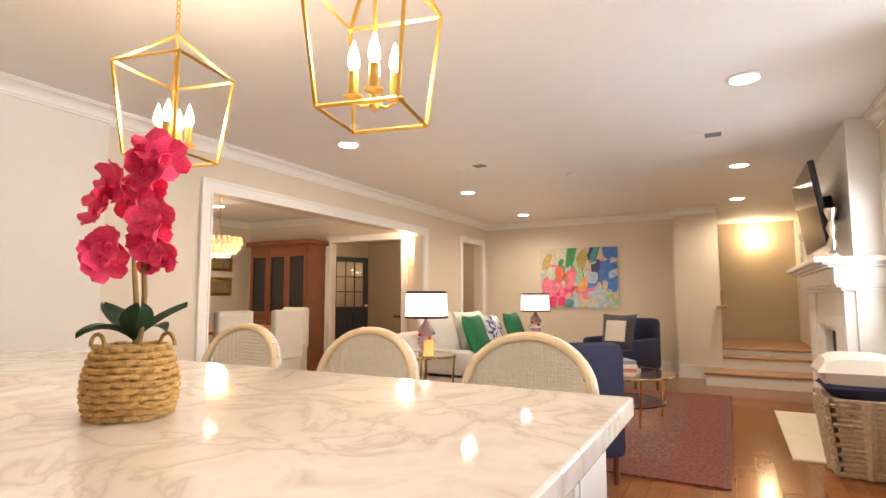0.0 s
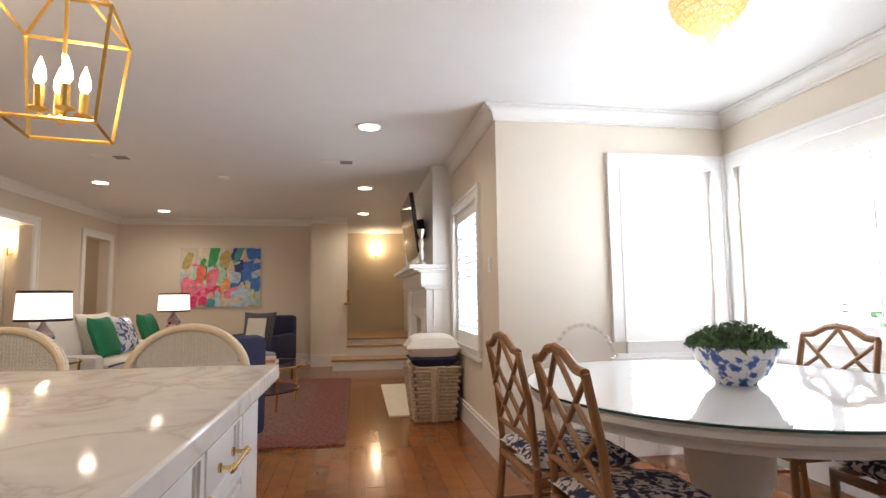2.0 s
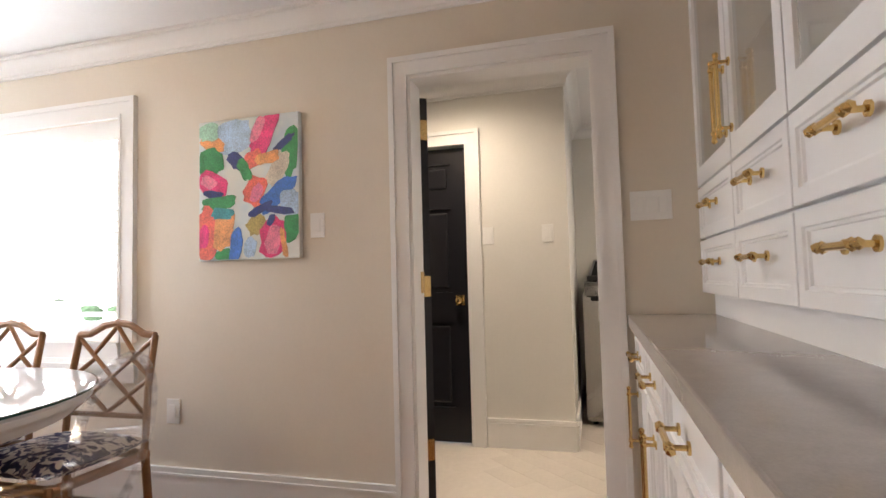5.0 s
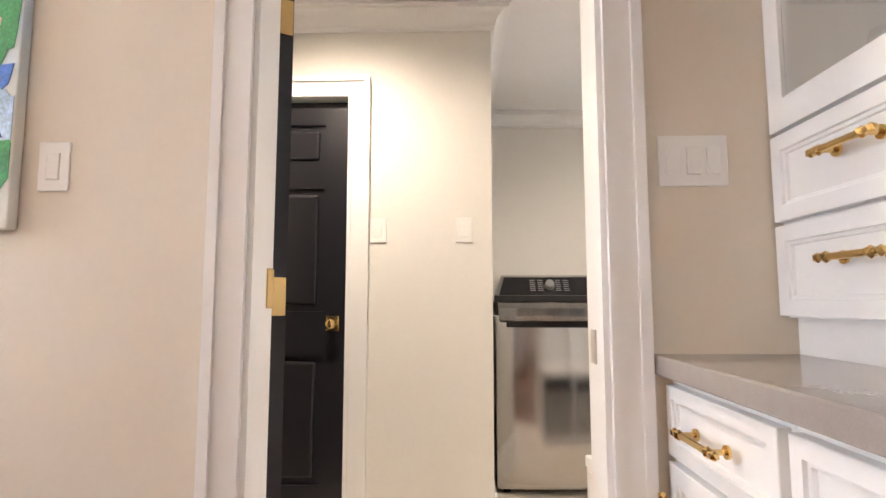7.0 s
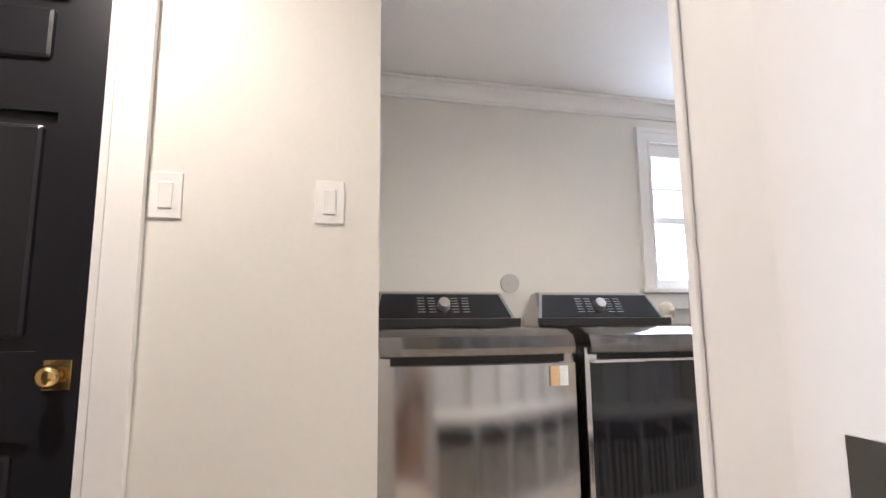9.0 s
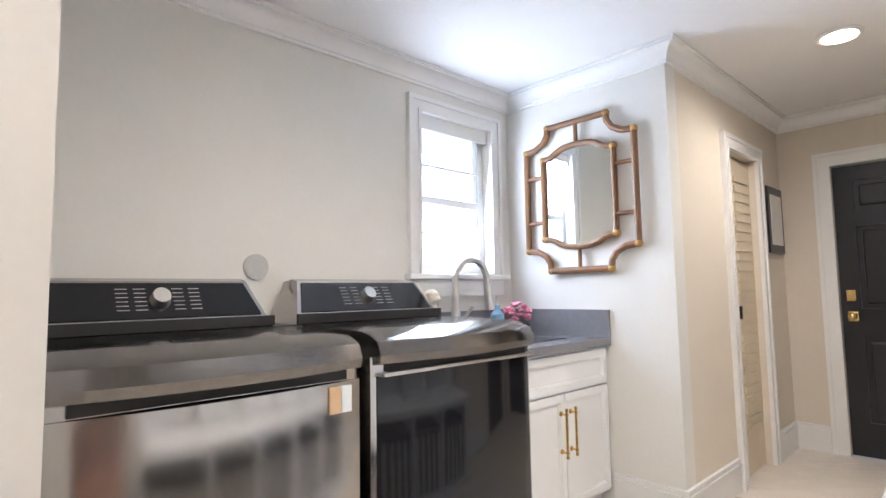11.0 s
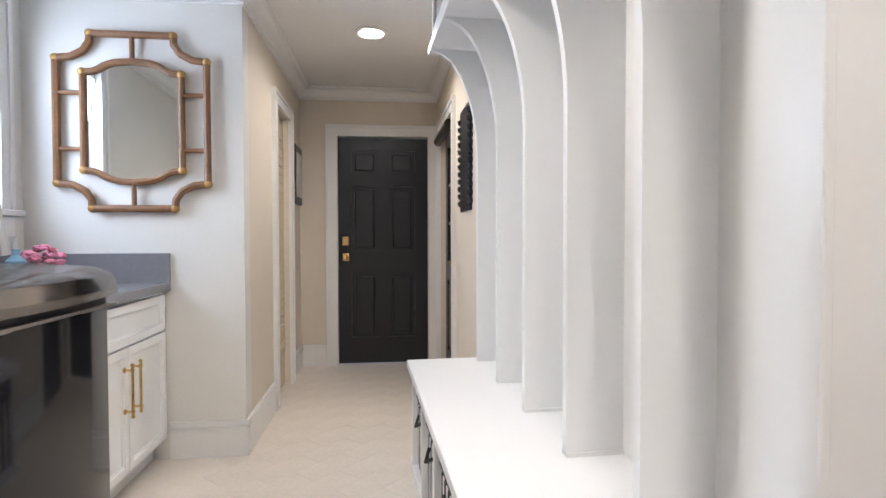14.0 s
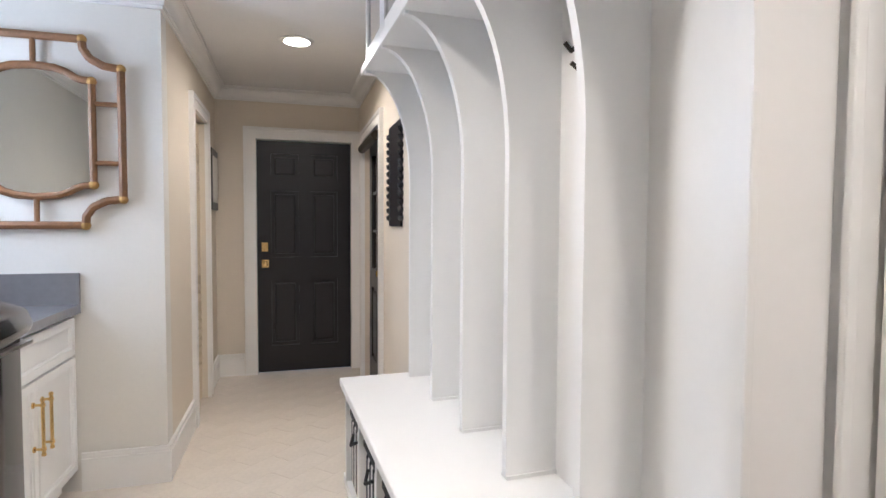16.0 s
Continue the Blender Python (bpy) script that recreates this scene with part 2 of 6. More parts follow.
def lathe(bm, prof, at=(0, 0, 0), seg=32, sx=1.0, sy=1.0):
    rings = []
    for r, z in prof:
        rings.append([bm.verts.new((at[0] + sx * r * math.cos(2 * math.pi * k / seg), at[1] + sy * r * math.sin(2 * math.pi * k / seg), at[2] + z)) for k in range(seg)])
    for p, q in zip(rings, rings[1:]):
        for k in range(seg):
            bm.faces.new((p[k], p[(k + 1) % seg], q[(k + 1) % seg], q[k]))
    bm.faces.new(rings[0][::-1])
    bm.faces.new(rings[-1])
    return bm


def ball(bm, at, r, s=(1, 1, 1), sub=2):
    bmesh.ops.create_icosphere(bm, subdivisions=sub, radius=r, matrix=Matrix.Translation(at) @ Matrix.Diagonal((*s, 1)))
    return bm


def pillow_bm(w, h, t, m):
    bm = nb()
    n = 10
    grid = [[[None, None] for _ in range(n + 1)] for _ in range(n + 1)]
    for i in range(n + 1):
        for j in range(n + 1):
            u, v = 2 * i / n - 1, 2 * j / n - 1
            k = 1 - 0.08 * (1 - abs(u) ** 2) * abs(v) ** 3
            k2 = 1 - 0.08 * (1 - abs(v) ** 2) * abs(u) ** 3
            d = t / 2 * ((1 - u ** 4) * (1 - v ** 4)) ** 0.6
            grid[i][j] = [bm.verts.new(m @ Vector((u * w / 2 * k2, v * h / 2 * k, s * d))) for s in (1, -1)]
    for i in range(n):
        for j in range(n):
            for s in (0, 1):
                q = [grid[i][j][s], grid[i + 1][j][s], grid[i + 1][j + 1][s], grid[i][j + 1][s]]
                bm.faces.new(q if s == 0 else q[::-1])
    bmesh.ops.remove_doubles(bm, verts=bm.verts, dist=1e-5)
    return bm


def mesh(name, bm, material, smooth=False):
    bmesh.ops.recalc_face_normals(bm, faces=bm.faces)
    me = bpy.data.meshes.new(name)
    bm.to_mesh(me)
    bm.free()
    me.materials.append(material)
    if smooth:
        for p in me.polygons:
            p.use_smooth = True
        me.set_sharp_from_angle(angle=radians(35))
    return me


def part(name, bm, material, parent=None, label="", smooth=False):
    ob = new(name, mesh(name, bm, material, smooth))
    if parent:
        ob.parent = parent
    if label:
        ob["label"] = label
    return ob


def thing(name, label, category, m=None, group=""):
    e = new(name)
    e.matrix_world = m or Matrix()
    return tagged(e, label, category, group)


def setting(name, bm, material, label, category, smooth=False):
    return tagged(part(name, bm, material, None, "", smooth), label, category, kind="structure")


def holes(bm, axis, c0, c1, a0, a1, z0, z1, openings):
    """A wall slab across an axis with rectangular holes (along, along, low, high)."""
    cuts = sorted({a0, a1, *[v for o in openings for v in o[:2]]})
    for p, q in zip(cuts, cuts[1:]):
        zs = [(z0, z1)]
        for o in openings:
            if o[0] < (p + q) / 2 < o[1]:
                nz = []
                for lo, hi in zs:
                    if lo < o[2]:
                        nz.append((lo, min(hi, o[2])))
                    if hi > o[3]:
                        nz.append((max(lo, o[3]), hi))
                zs = nz
        for lo, hi in zs:
            if axis == "x":
                bx(bm, c0, c1, p, q, lo, hi)
            else:
                bx(bm, p, q, c0, c1, lo, hi)
    return bm


def wall(name, axis, c0, c1, a0, a1, openings=(), material=paint, label="beige painted plaster wall", top=H):
    return setting(name, holes(nb(), axis, c0, c1, a0, a1, 0, top, openings), material, label, "wall")


def strip(name, axis, face, a0, a1, z, side, prof, material=white, label="white painted moulding", cat="moulding"):
    """A moulding along a wall face: prof is (out, height) steps from z."""
    bm = nb()
    for out, lo, hi in prof:
        f1 = face + side * out
        if axis == "x":
            bx(bm, face, f1, a0, a1, z + lo, z + hi)
        else:
            bx(bm, a0, a1, face, f1, z + lo, z + hi)
    return setting(name, bm, material, label, cat)


COVE = [(0, -0.105), (0.014, -0.105), (0.014, -0.090), (0.022, -0.088)] + [(0.022 + 0.054 * (1 - math.cos(t)), -0.088 + 0.062 * math.sin(t)) for t in (0.26, 0.52, 0.79, 1.05, 1.31, 1.57)] + [(0.082, -0.026), (0.082, -0.016), (0.09, -0.014), (0.09, -0.002), (0, -0.002)]
BASE = [(0.016, 0.0, 0.15), (0.022, 0.15, 0.162), (0.012, 0.162, 0.178), (0.018, 0.178, 0.19)]


def crown(axis, face, a0, a1, side, m0=0, m1=0):
    """Cove along a wall; m0 and m1 mitre its ends outward round a corner."""
    bm = nb()
    ends = []
    for a, m in ((a0, m0), (a1, m1)):
        ends.append([bm.verts.new((face + side * o, a + m * o, H + z) if axis == "x" else (a + m * o, face + side * o, H + z)) for o, z in COVE])
    bm.faces.new(ends[0])
    bm.faces.new(ends[1][::-1])
    for k in range(len(COVE)):
        q = (k + 1) % len(COVE)
        bm.faces.new((ends[0][k], ends[0][q], ends[1][q], ends[1][k]))
    setting("crown_moulding", bm, white, "white cove crown moulding under the ceiling", "moulding", True)


def base(axis, face, a0, a1, side):
    strip("baseboard", axis, face, a0, a1, 0, side, BASE, label="tall white stepped baseboard", cat="baseboard")


def casing(axis, face, a0, a1, z0, z1, side, w=0.1, sill=False):
    """Stepped casing round an opening."""
    bm = nb()
    for out, i0, i1 in ((0.02, 0.003, w - 0.003), (0.03, w - 0.025, w), (0.026, 0.0, 0.018)):
        f1 = face + side * out
        pieces = [(a0 - i1, a0 - i0, z0, z1 + i1), (a1 + i0, a1 + i1, z0, z1 + i1), (a0 - i0, a1 + i0, z1 + i0, z1 + i1)]
        if sill:
            pieces.append((a0 - i0, a1 + i0, z0 - i1, z0 - i0))
        for p, q, lo, hi in pieces:
            if axis == "x":
                bx(bm, face, f1, p, q, lo, hi)
            else:
                bx(bm, p, q, face, f1, lo, hi)
    return setting("trim", bm, white, "white stepped door and window casing", "casing")

# ---- structure ----
XL, XR, YN, YF = -6.6, -1.77, 4.834, 10.7
setting("floor_laundry", bx(nb(), 0.0, 4.2, -5, 4, -0.1, 0.0), tile_m, "ivory tiled laundry floor", "floor")
setting("floor", bx(nb(), -11.5, 0.0, -3.2, 14, -0.1, -0.012), cherry, "dark subfloor under the oak boards", "floor")
setting("ceiling", bx(nb(), -11.5, 4.2, -5, 14, H, H + 0.1), ceil_m, "white painted ceiling", "ceiling")
wall("wall_east", "x", 0.0, 0.12, -3.2, YN + 0.15, [(0.825, 1.655, 0, 2.06), (3.32, 4.72, 0.82, 2.04)])
wall("wall_north_nook", "y", YN, YN + 0.15, XR, 0.0, [(-0.84, -0.13, 0.79, 2.03)])
wall("wall_living_east", "x", XR, XR + 0.15, YN + 0.15, 9.9, [(5.40, 6.46, 0.69, 1.93)])
wall("wall_stair_east", "x", XR + 0.002, XR + 0.15, 9.9, 13.0)
wall("wall_far", "y", YF, YF + 0.15, XL - 0.15, -3.45)
wall("wall_stair_far", "y", 12.6, 12.75, -3.45, XR, material=tan, label="tan painted stair wall")
wall("wall_west", "x", XL - 0.15, XL, 2.0, YF, [(4.82, 8.37, 0, 2.03), (9.62, 10.41, 0, 2.05)])
wall("wall_kitchen_west", "x", XL + 0.003, XL + 0.04, -3.2, 3.93, material=pale, label="pale painted kitchen wall")
wall("wall_south", "y", -3.35, -3.2, -11.5, 0.12)
wall("wall_dining_west", "x", -10.45, -10.3, 2.0, 8.6)
wall("wall_dining_north", "y", 8.6, 8.72, -10.3, XL - 0.15, [(-8.45, -7.1, 0, 2.03)])
wall("wall_dining_south", "y", 1.85, 2.0, -10.45, XL - 0.15)
wall("wall_foyer_far", "y", 12.4, 12.5, -11, XL - 0.15, material=tan, label="tan grasscloth foyer wall")
wall("wall_foyer_west", "x", -10.6, -10.5, 8.72, 12.4, material=tan, label="tan foyer wall")
# column beside the stair
setting("column", bx(nb(), -3.48, -2.9, 10.35, YF + 0.14, 0, H), paint, "boxed beige wall pier beside the stair", "pier")
base("y", 10.35, -3.48, -2.9, -1)
crown("y", 10.35, -3.48, -2.9, -1)
# stair
tread_m = mat("oak tread", (0.36, 0.2, 0.09), 0.3, var=0.2)
st = thing("stair", "white risers with oak treads climbing to a landing", "stairs")
for k, (y0, z1) in enumerate(((9.75, 0.17), (10.25, 0.34), (10.55, 0.44))):
    part("riser", bx(nb(), -3.1 if k == 0 else -2.9, XR - 0.004, y0, 12.6, z1 - 0.17 + (0.001 if k else 0), z1 - 0.03), white, st)
    part("tread", bx(nb(), -3.12 if k == 0 else -2.9, XR - 0.004, y0 - 0.03, 12.6, z1 - 0.03, z1, 0.008), tread_m, st, "worn oak tread")
base("y", YF, XL, -3.5, -1)
crown("y", YF, XL, -3.5, -1)
crown("x", XL, 3.935, YF, 1)
crown("x", XL + 0.04, -3.2, 3.93, 1)
for a, b in ((3.935, 4.71), (8.48, 9.51), (10.52, YF)):
    base("x", XL, a, b, 1)
base("x", XL + 0.04, -3.2, 3.93, 1)
casing("x", XL, 4.82, 8.37, 0, 2.03, 1, 0.11)
casing("x", XL, 9.62, 10.41, 0, 2.05, 1, 0.1)
casing("y", 8.6, -8.45, -7.1, 0, 2.03, -1, 0.1)
crown("y", 8.6, -10.3, XL - 0.15, -1)
crown("x", -10.3, 2, 8.6, 1)
base("x", -10.3, 2, 8.6, 1)
crown("x", XR, YN, 6.618, -1, -1)
base("x", XR, YN - 0.02, 6.618, -1)
crown("y", YN, XR, 0, -1, -1)
base("y", YN, XR - 0.018, 0, -1)
crown("x", 0, -3.2, YN, -1)
base("x", 0, 1.747, YN, -1)
casing("x", 0, 0.825, 1.655, 0, 2.06, -1, 0.09)
casing("x", 0.12, 0.825, 1.655, 0, 2.06, 1, 0.085)
jm = nb()
bx(jm, -0.01, 0.13, 0.825, 0.839, 0, 2.06)
bx(jm, -0.01, 0.13, 1.641, 1.655, 0, 2.06)
bx(jm, -0.01, 0.13, 0.839, 1.641, 2.046, 2.06)
dfr = setting("door_frame", jm, white, "white door jamb lining", "door frame")
part("hinge", bx(nb(), 0.085, 0.131, 1.6365, 1.6415, 1.05, 1.15, 0.002), brass, dfr, "brass hinge plate")
part("strike_plate", bx(nb(), 0.05, 0.09, 0.8395, 0.843, 0.92, 1.0), nickel, dfr, "steel strike plate")
casing("y", YN, -0.84, -0.13, 0.79, 2.03, -1, 0.11, True)
casing("x", 0, 3.32, 4.72, 0.82, 2.04, -1, 0.11, True)
casing("x", XR, 5.40, 6.46, 0.69, 1.93, -1, 0.08, True)

# laundry shell
XB, YM, XC, YE, XA = 2.68, -1.63, 1.61, -3.575, 1.226
wall("wall_laundry_a", "x", XA, XA + 0.12, 1.003, 3.2, [(1.674, 2.44, 0, 2.03)], pale, "pale painted laundry wall")
wall("wall_alcove_north", "y", 1.003, 1.12, XA + 0.12, XB, (), pale, "pale painted alcove wall")
wall("wall_laundry_east", "x", XB, XB + 0.15, YM, 1.12, [(-1.44, -0.85, 1.29, 2.2)], pale, "pale painted laundry wall")
wall("wall_mirror", "y", YM - 0.12, YM, XC, XB + 0.15, (), pale, "pale painted wall behind the mirror")
wall("wall_hall_east", "x", XC, XC + 0.12, YE, YM - 0.12, [(-3.0, -2.45, 0, 2.05)], paint)
wall("wall_hall_end", "y", YE - 0.12, YE, 0.12, XC + 0.12, [(0.475, 1.285, 0, 2.04)], paint)
wall("wall_hall_west", "x", 0.28, 0.40, YE, -1.40, [(-3.2, -2.35, 0, 2.0)], paint)
wall("wall_laundry_north", "y", 3.2, 3.3, 0.12, 1.4, (), pale, "pale painted laundry wall")
crown("x", XA, 1.003, 3.2, -1, -1)
crown("y", 1.003, XA, XB, -1, -1)
crown("x", XB, YM, 1.003, -1)
crown("y", YM, XC, XB, 1, -1)
crown("x", XC, YE, YM, -1, 0, 1)
crown("y", YE, 0.4, XC, 1)
crown("x", 0.40, YE, -1.4, 1)
crown("x", 0.12, 0.8, 3.2, 1)
base("x", XA, 1.003, 1.57, -1)
base("y", 1.003, XA, XB, -1)
base("y", YM, XC - 0.018, 1.99, 1)
base("x", XC, -2.35, YM, -1)
base("x", XC, YE, -3.1, -1)
base("y", YE, 1.39, XC, 1)
base("x", 0.40, -2.25, -1.4, 1)
casing("x", XA, 1.674, 2.44, 0, 2.03, -1, 0.1)
casing("y", YE, 0.475, 1.285, 0, 2.04, 1, 0.1)
casing("x", XC, -3.0, -2.45, 0, 2.05, -1, 0.09)
casing("x", 0.40, -3.2, -2.35, 0, 2.0, 1, 0.09)
casing("x", XB, -1.44, -0.85, 1.29, 2.2, -1, 0.09)
ws = nb()
bx(ws, XB - 0.06, XB, -1.56, -0.73, 1.255, 1.285, 0.006)
bx(ws, XB - 0.03, XB, -1.52, -0.77, 1.16, 1.25)
setting("window_sill", ws, white, "white window stool and apron", "window sill")
for ax, f, a0, a1, z in (("y", YN, -0.98, -0.02, 0.68), ("x", 0, 3.18, 4.83, 0.71)):
    w2 = nb()
    if ax == "y":
        bx(w2, a0, a1, f - 0.05, f, z - 0.03, z)
        bx(w2, a0 + 0.02, a1 - 0.02, f - 0.028, f, z - 0.1, z - 0.03)
    else:
        bx(w2, f - 0.05, f, a0, a1, z - 0.03, z)
        bx(w2, f - 0.028, f, a0 + 0.02, a1 - 0.02, z - 0.1, z - 0.03)
    setting("window_sill", w2, white, "white window stool and apron", "window sill")

# outdoors beyond the windows
setting("backdrop", bx(nb(), -1.55, 0.89, 6.9, 6.95, -0.25, 4), day_glow, "bright white daylight outdoors", "backdrop")
setting("backdrop", bx(nb(), 0.9, 0.95, 3.35, 6.9, -0.25, 4), day_glow, "bright white daylight outdoors", "backdrop")
setting("backdrop", bx(nb(), 4.1, 4.15, -3.5, 1.0, -0.25, 4), day_glow, "bright white daylight outdoors", "backdrop")
setting("backdrop", bx(nb(), -0.25, -0.2, -3.6, -1.9, 0.2, 2.4), day_glow, "bright daylight behind the glazed door", "backdrop")
setting("ground", bx(nb(), -60, 60, -60, 60, -0.3, -0.25), mat("lawn", (0.08, 0.13, 0.05), 0.9), "green lawn round the house", "ground")
shrub_m = mat("hazy shrub", (0.09, 0.15, 0.08), 0.9, var=0.4)


def shrub(at, r, n):
    e = thing("shrub", "hazy green garden shrub outside the window", "shrub", pose(*at))
    b = nb()
    rnd = random.Random(n)
    for _ in range(90):
        d = Vector((rnd.gauss(0, 1), rnd.gauss(0, 1), rnd.gauss(0, 1))).normalized() * r * rnd.uniform(0.4, 1)
        ball(b, (d.x * 0.5, d.y, d.z + r), r * 0.12, (1, 1, 0.5), 1)
    rod(b, (0, 0, -0.25), (0, 0, r), 0.03)
    part("crown", b, shrub_m, e)


shrub((0.6, 4.2, -0.01), 0.55, 1)
shrub((-0.6, 6.3, -0.01), 0.55, 2)
shrub((3.7, -0.75, -0.01), 0.85, 3)


def shutters(name, axis, face, a0, a1, z0, z1, depth, open_deg, label):
    """A plantation shutter panel: stiles, rails, tilted louvres."""
    e = thing(name, label, "shutter")
    f = nb()
    s = 0.045

    def b3(bm, p, q, d0, d1, lo, hi):
        if axis == "x":
            bx(bm, face + d0, face + d1, p, q, lo, hi)
        else:
            bx(bm, p, q, face + d0, face + d1, lo, hi)
    for p, q, lo, hi in ((a0, a0 + s, z0, z1), (a1 - s, a1, z0, z1), (a0 + s, a1 - s, z0, z0 + 0.11), (a0 + s, a1 - s, z1 - 0.11, z1)):
        b3(f, p, q, 0.02, 0.02 + depth, lo, hi)
    part("frame", f, white, e)
    lm = nb()
    ln = a1 - a0 - 2 * s
    bx(lm, -ln / 2, ln / 2, -0.032, 0.032, -0.004, 0.004)
    me = mesh("slat", lm, white)
    z = z0 + 0.15
    while z < z1 - 0.13:
        o = new("slat", me)
        o.parent = e
        o.matrix_local = pose(*((face + 0.035, (a0 + a1) / 2, z, 0, 0, 90) if axis == "x" else ((a0 + a1) / 2, face + 0.035, z))) @ pose(0, 0, 0, open_deg)
        z += 0.062
    rod_b = nb()
    b3(rod_b, (a0 + a1) / 2 - 0.006, (a0 + a1) / 2 + 0.006, -0.012, -0.002, z0 + 0.15, z1 - 0.15)
    part("tilt_rod", rod_b, white, e)


shutters("window_shutter", "y", YN, -0.84, -0.13, 0.79, 2.03, 0.03, 20, "white plantation shutter with open louvres")
shutters("window_shutter", "x", 0, 3.32, 4.02, 0.82, 2.04, 0.03, 20, "white plantation shutter with open louvres")
shutters("window_shutter", "x", 0, 4.02, 4.72, 0.82, 2.04, 0.03, 20, "white plantation shutter with open louvres")
shutters("window_shutter", "x", XR, 5.40, 6.46, 0.69, 1.93, 0.03, 30, "white plantation shutter with tilted louvres")

# ---- doors ----


def panel_door(name, label, w, h, m, mt=black, knob=True, knob_side=1, glazed=False):
    """A six-panel leaf in its own x (width), z (height); face towards -y."""
    e = thing(name, label, "door", m)
    e["kind"] = "structure"
    b = nb()
    t, s = 0.04, 0.115
    top = h - 0.11
    rows = ((0.24, 0.82), (1.02, 1.60), (1.71, top)) if not glazed else ((0.22, 0.80),)
    opens = []
    for lo, hi in rows:
        opens += [(s, w / 2 - 0.05, lo, hi), (w / 2 + 0.05, w - s, lo, hi)]
    if glazed:
        opens.append((s, w - s, 0.95, top))
    holes(b, "y", 0, t, 0, w, 0.008, h, opens)
    part("leaf", b, mt, e)
    for o in opens[:6]:
        if glazed and o[2] > 0.9:
            continue
        p = nb()
        bx(p, o[0], o[1], 0.016, 0.024, o[2], o[3])
        bx(p, o[0] + 0.03, o[1] - 0.03, 0.003, 0.037, o[2] + 0.03, o[3] - 0.03, 0.012)
        part("panel", p, mt, e)
    if glazed:
        g = nb()
        bx(g, s, w - s, 0.018, 0.022, 0.95, top)
        part("pane", g, glass, e).visible_shadow = False
        bars = nb()
        for k in (1, 2):
            x = s + (w - 2 * s) * k / 3
            bx(bars, x - 0.01, x + 0.01, 0.008, 0.032, 0.95, top)
            z = 0.95 + (top - 0.95) * k / 3
            bx(bars, s, w - s, 0.01, 0.03, z - 0.01, z + 0.01)
        part("glazing_bar", bars, mt, e)
    if knob:
        x = w - 0.065 if knob_side > 0 else 0.065
        k = nb()
        bx(k, x - 0.03, x + 0.03, -0.006, 0, 0.93, 1.0, 0.003)
        rod(k, (x, -0.04, 0.965), (x, 0, 0.965), 0.012)
        ball(k, (x, -0.052, 0.965), 0.027, (1, 0.7, 1))
        part("door_knob", k, brass, e, "brass knob on a square plate", True)
    return e


# closet door in the laundry wall, faces -x
panel_door("door_1", "black six-panel door with a brass knob", 0.76, 2.02, pose(XA + 0.03, 2.437, 0, 0, 0, -90))
# door leaf swung open into the laundry
leaf_open = panel_door("door_2", "black six-panel door standing open into the laundry", 0.755, 2.01, pose(0.16, 1.655, 0, 0, 0, 30) @ pose(0, -0.04, 0), knob=False)
hg = nb()
for z in (0.25, 1.03, 1.8):
    bx(hg, -0.003, 0.0, 0.002, 0.036, z, z + 0.1)
    rod(hg, (-0.006, 0.044, z), (-0.006, 0.044, z + 0.1), 0.008)
part("hinge", hg, brass, leaf_open, "brass hinges")
panel_door("door_3", "black six-panel entry door with brass lock plates", 0.80, 2.03, pose(1.28, YE - 0.02, 0, 0, 0, 180), knob_side=-1)
dp = thing("deadbolt", "square brass deadbolt plate on the black door", "lock")
part("plate", bx(nb(), 1.19, 1.245, YE - 0.02, YE - 0.008, 1.07, 1.15, 0.003), brass, dp)
panel_door("door_4", "black glazed door with small panes and a roller shade", 0.84, 1.98, pose(0.36, -3.195, 0, 0, 0, 90), glazed=True)
shd = nb()
rod(shd, (0.43, -3.15, 1.93), (0.43, -2.4, 1.93), 0.035)
part("roller_shade", shd, handle_black, None)
tagged(bpy.data.objects["roller_shade"], "dark roller shade above the glazed door", "shade")
cl = thing("pocket_door", "cream louvred pocket door ajar in the hall wall", "door")
cb = nb()
bx(cb, XC + 0.04, XC + 0.075, -3.0, -2.62, 0.01, 2.03)
part("leaf", cb, beige_door, cl)
for k in range(26):
    part("slat", bx(nb(), XC + 0.03, XC + 0.04, -2.95, -2.67, 0.25 + k * 0.065, 0.29 + k * 0.065), beige_door, cl)
ph = part("pull", bx(nb(), XC + 0.02, XC + 0.04, -2.655, -2.635, 0.98, 1.06), handle_black, cl)
# the closet's dimness is put into this darker tan
setting("wall_closet", bx(nb(), XC + 0.4, XC + 0.45, -3.5, -1.8, 0, H), mat("shade-darkened tan", (0.45, 0.36, 0.25), 0.8), "tan closet back wall, darkened in colour for the dim inside", "wall")
# foyer door
panel_door("door_5", "black glazed front door", 0.9, 2.03, pose(-10.22, 10.75, 0, 0, 0, 68), glazed=True)

# ---- ceiling fittings ----


def downlight(x, y, watts=14):
    e = thing("downlight", "round recessed ceiling downlight, lit", "downlight", group="recessed downlights")
    part("ring", lathe(nb(), [(0.105, H - 0.001), (0.105, H - 0.006), (0.085, H - 0.01)], (x, y, 0)), white, e)
    part("lens", lathe(nb(), [(0.08, H - 0.010), (0.078, H - 0.013)], (x, y, 0)), dl_glow, e, "glowing lens")
    lamp("downlight_lamp", "SPOT", (x, y, H - 0.02), watts, (1, 0.84, 0.64), 0.07)


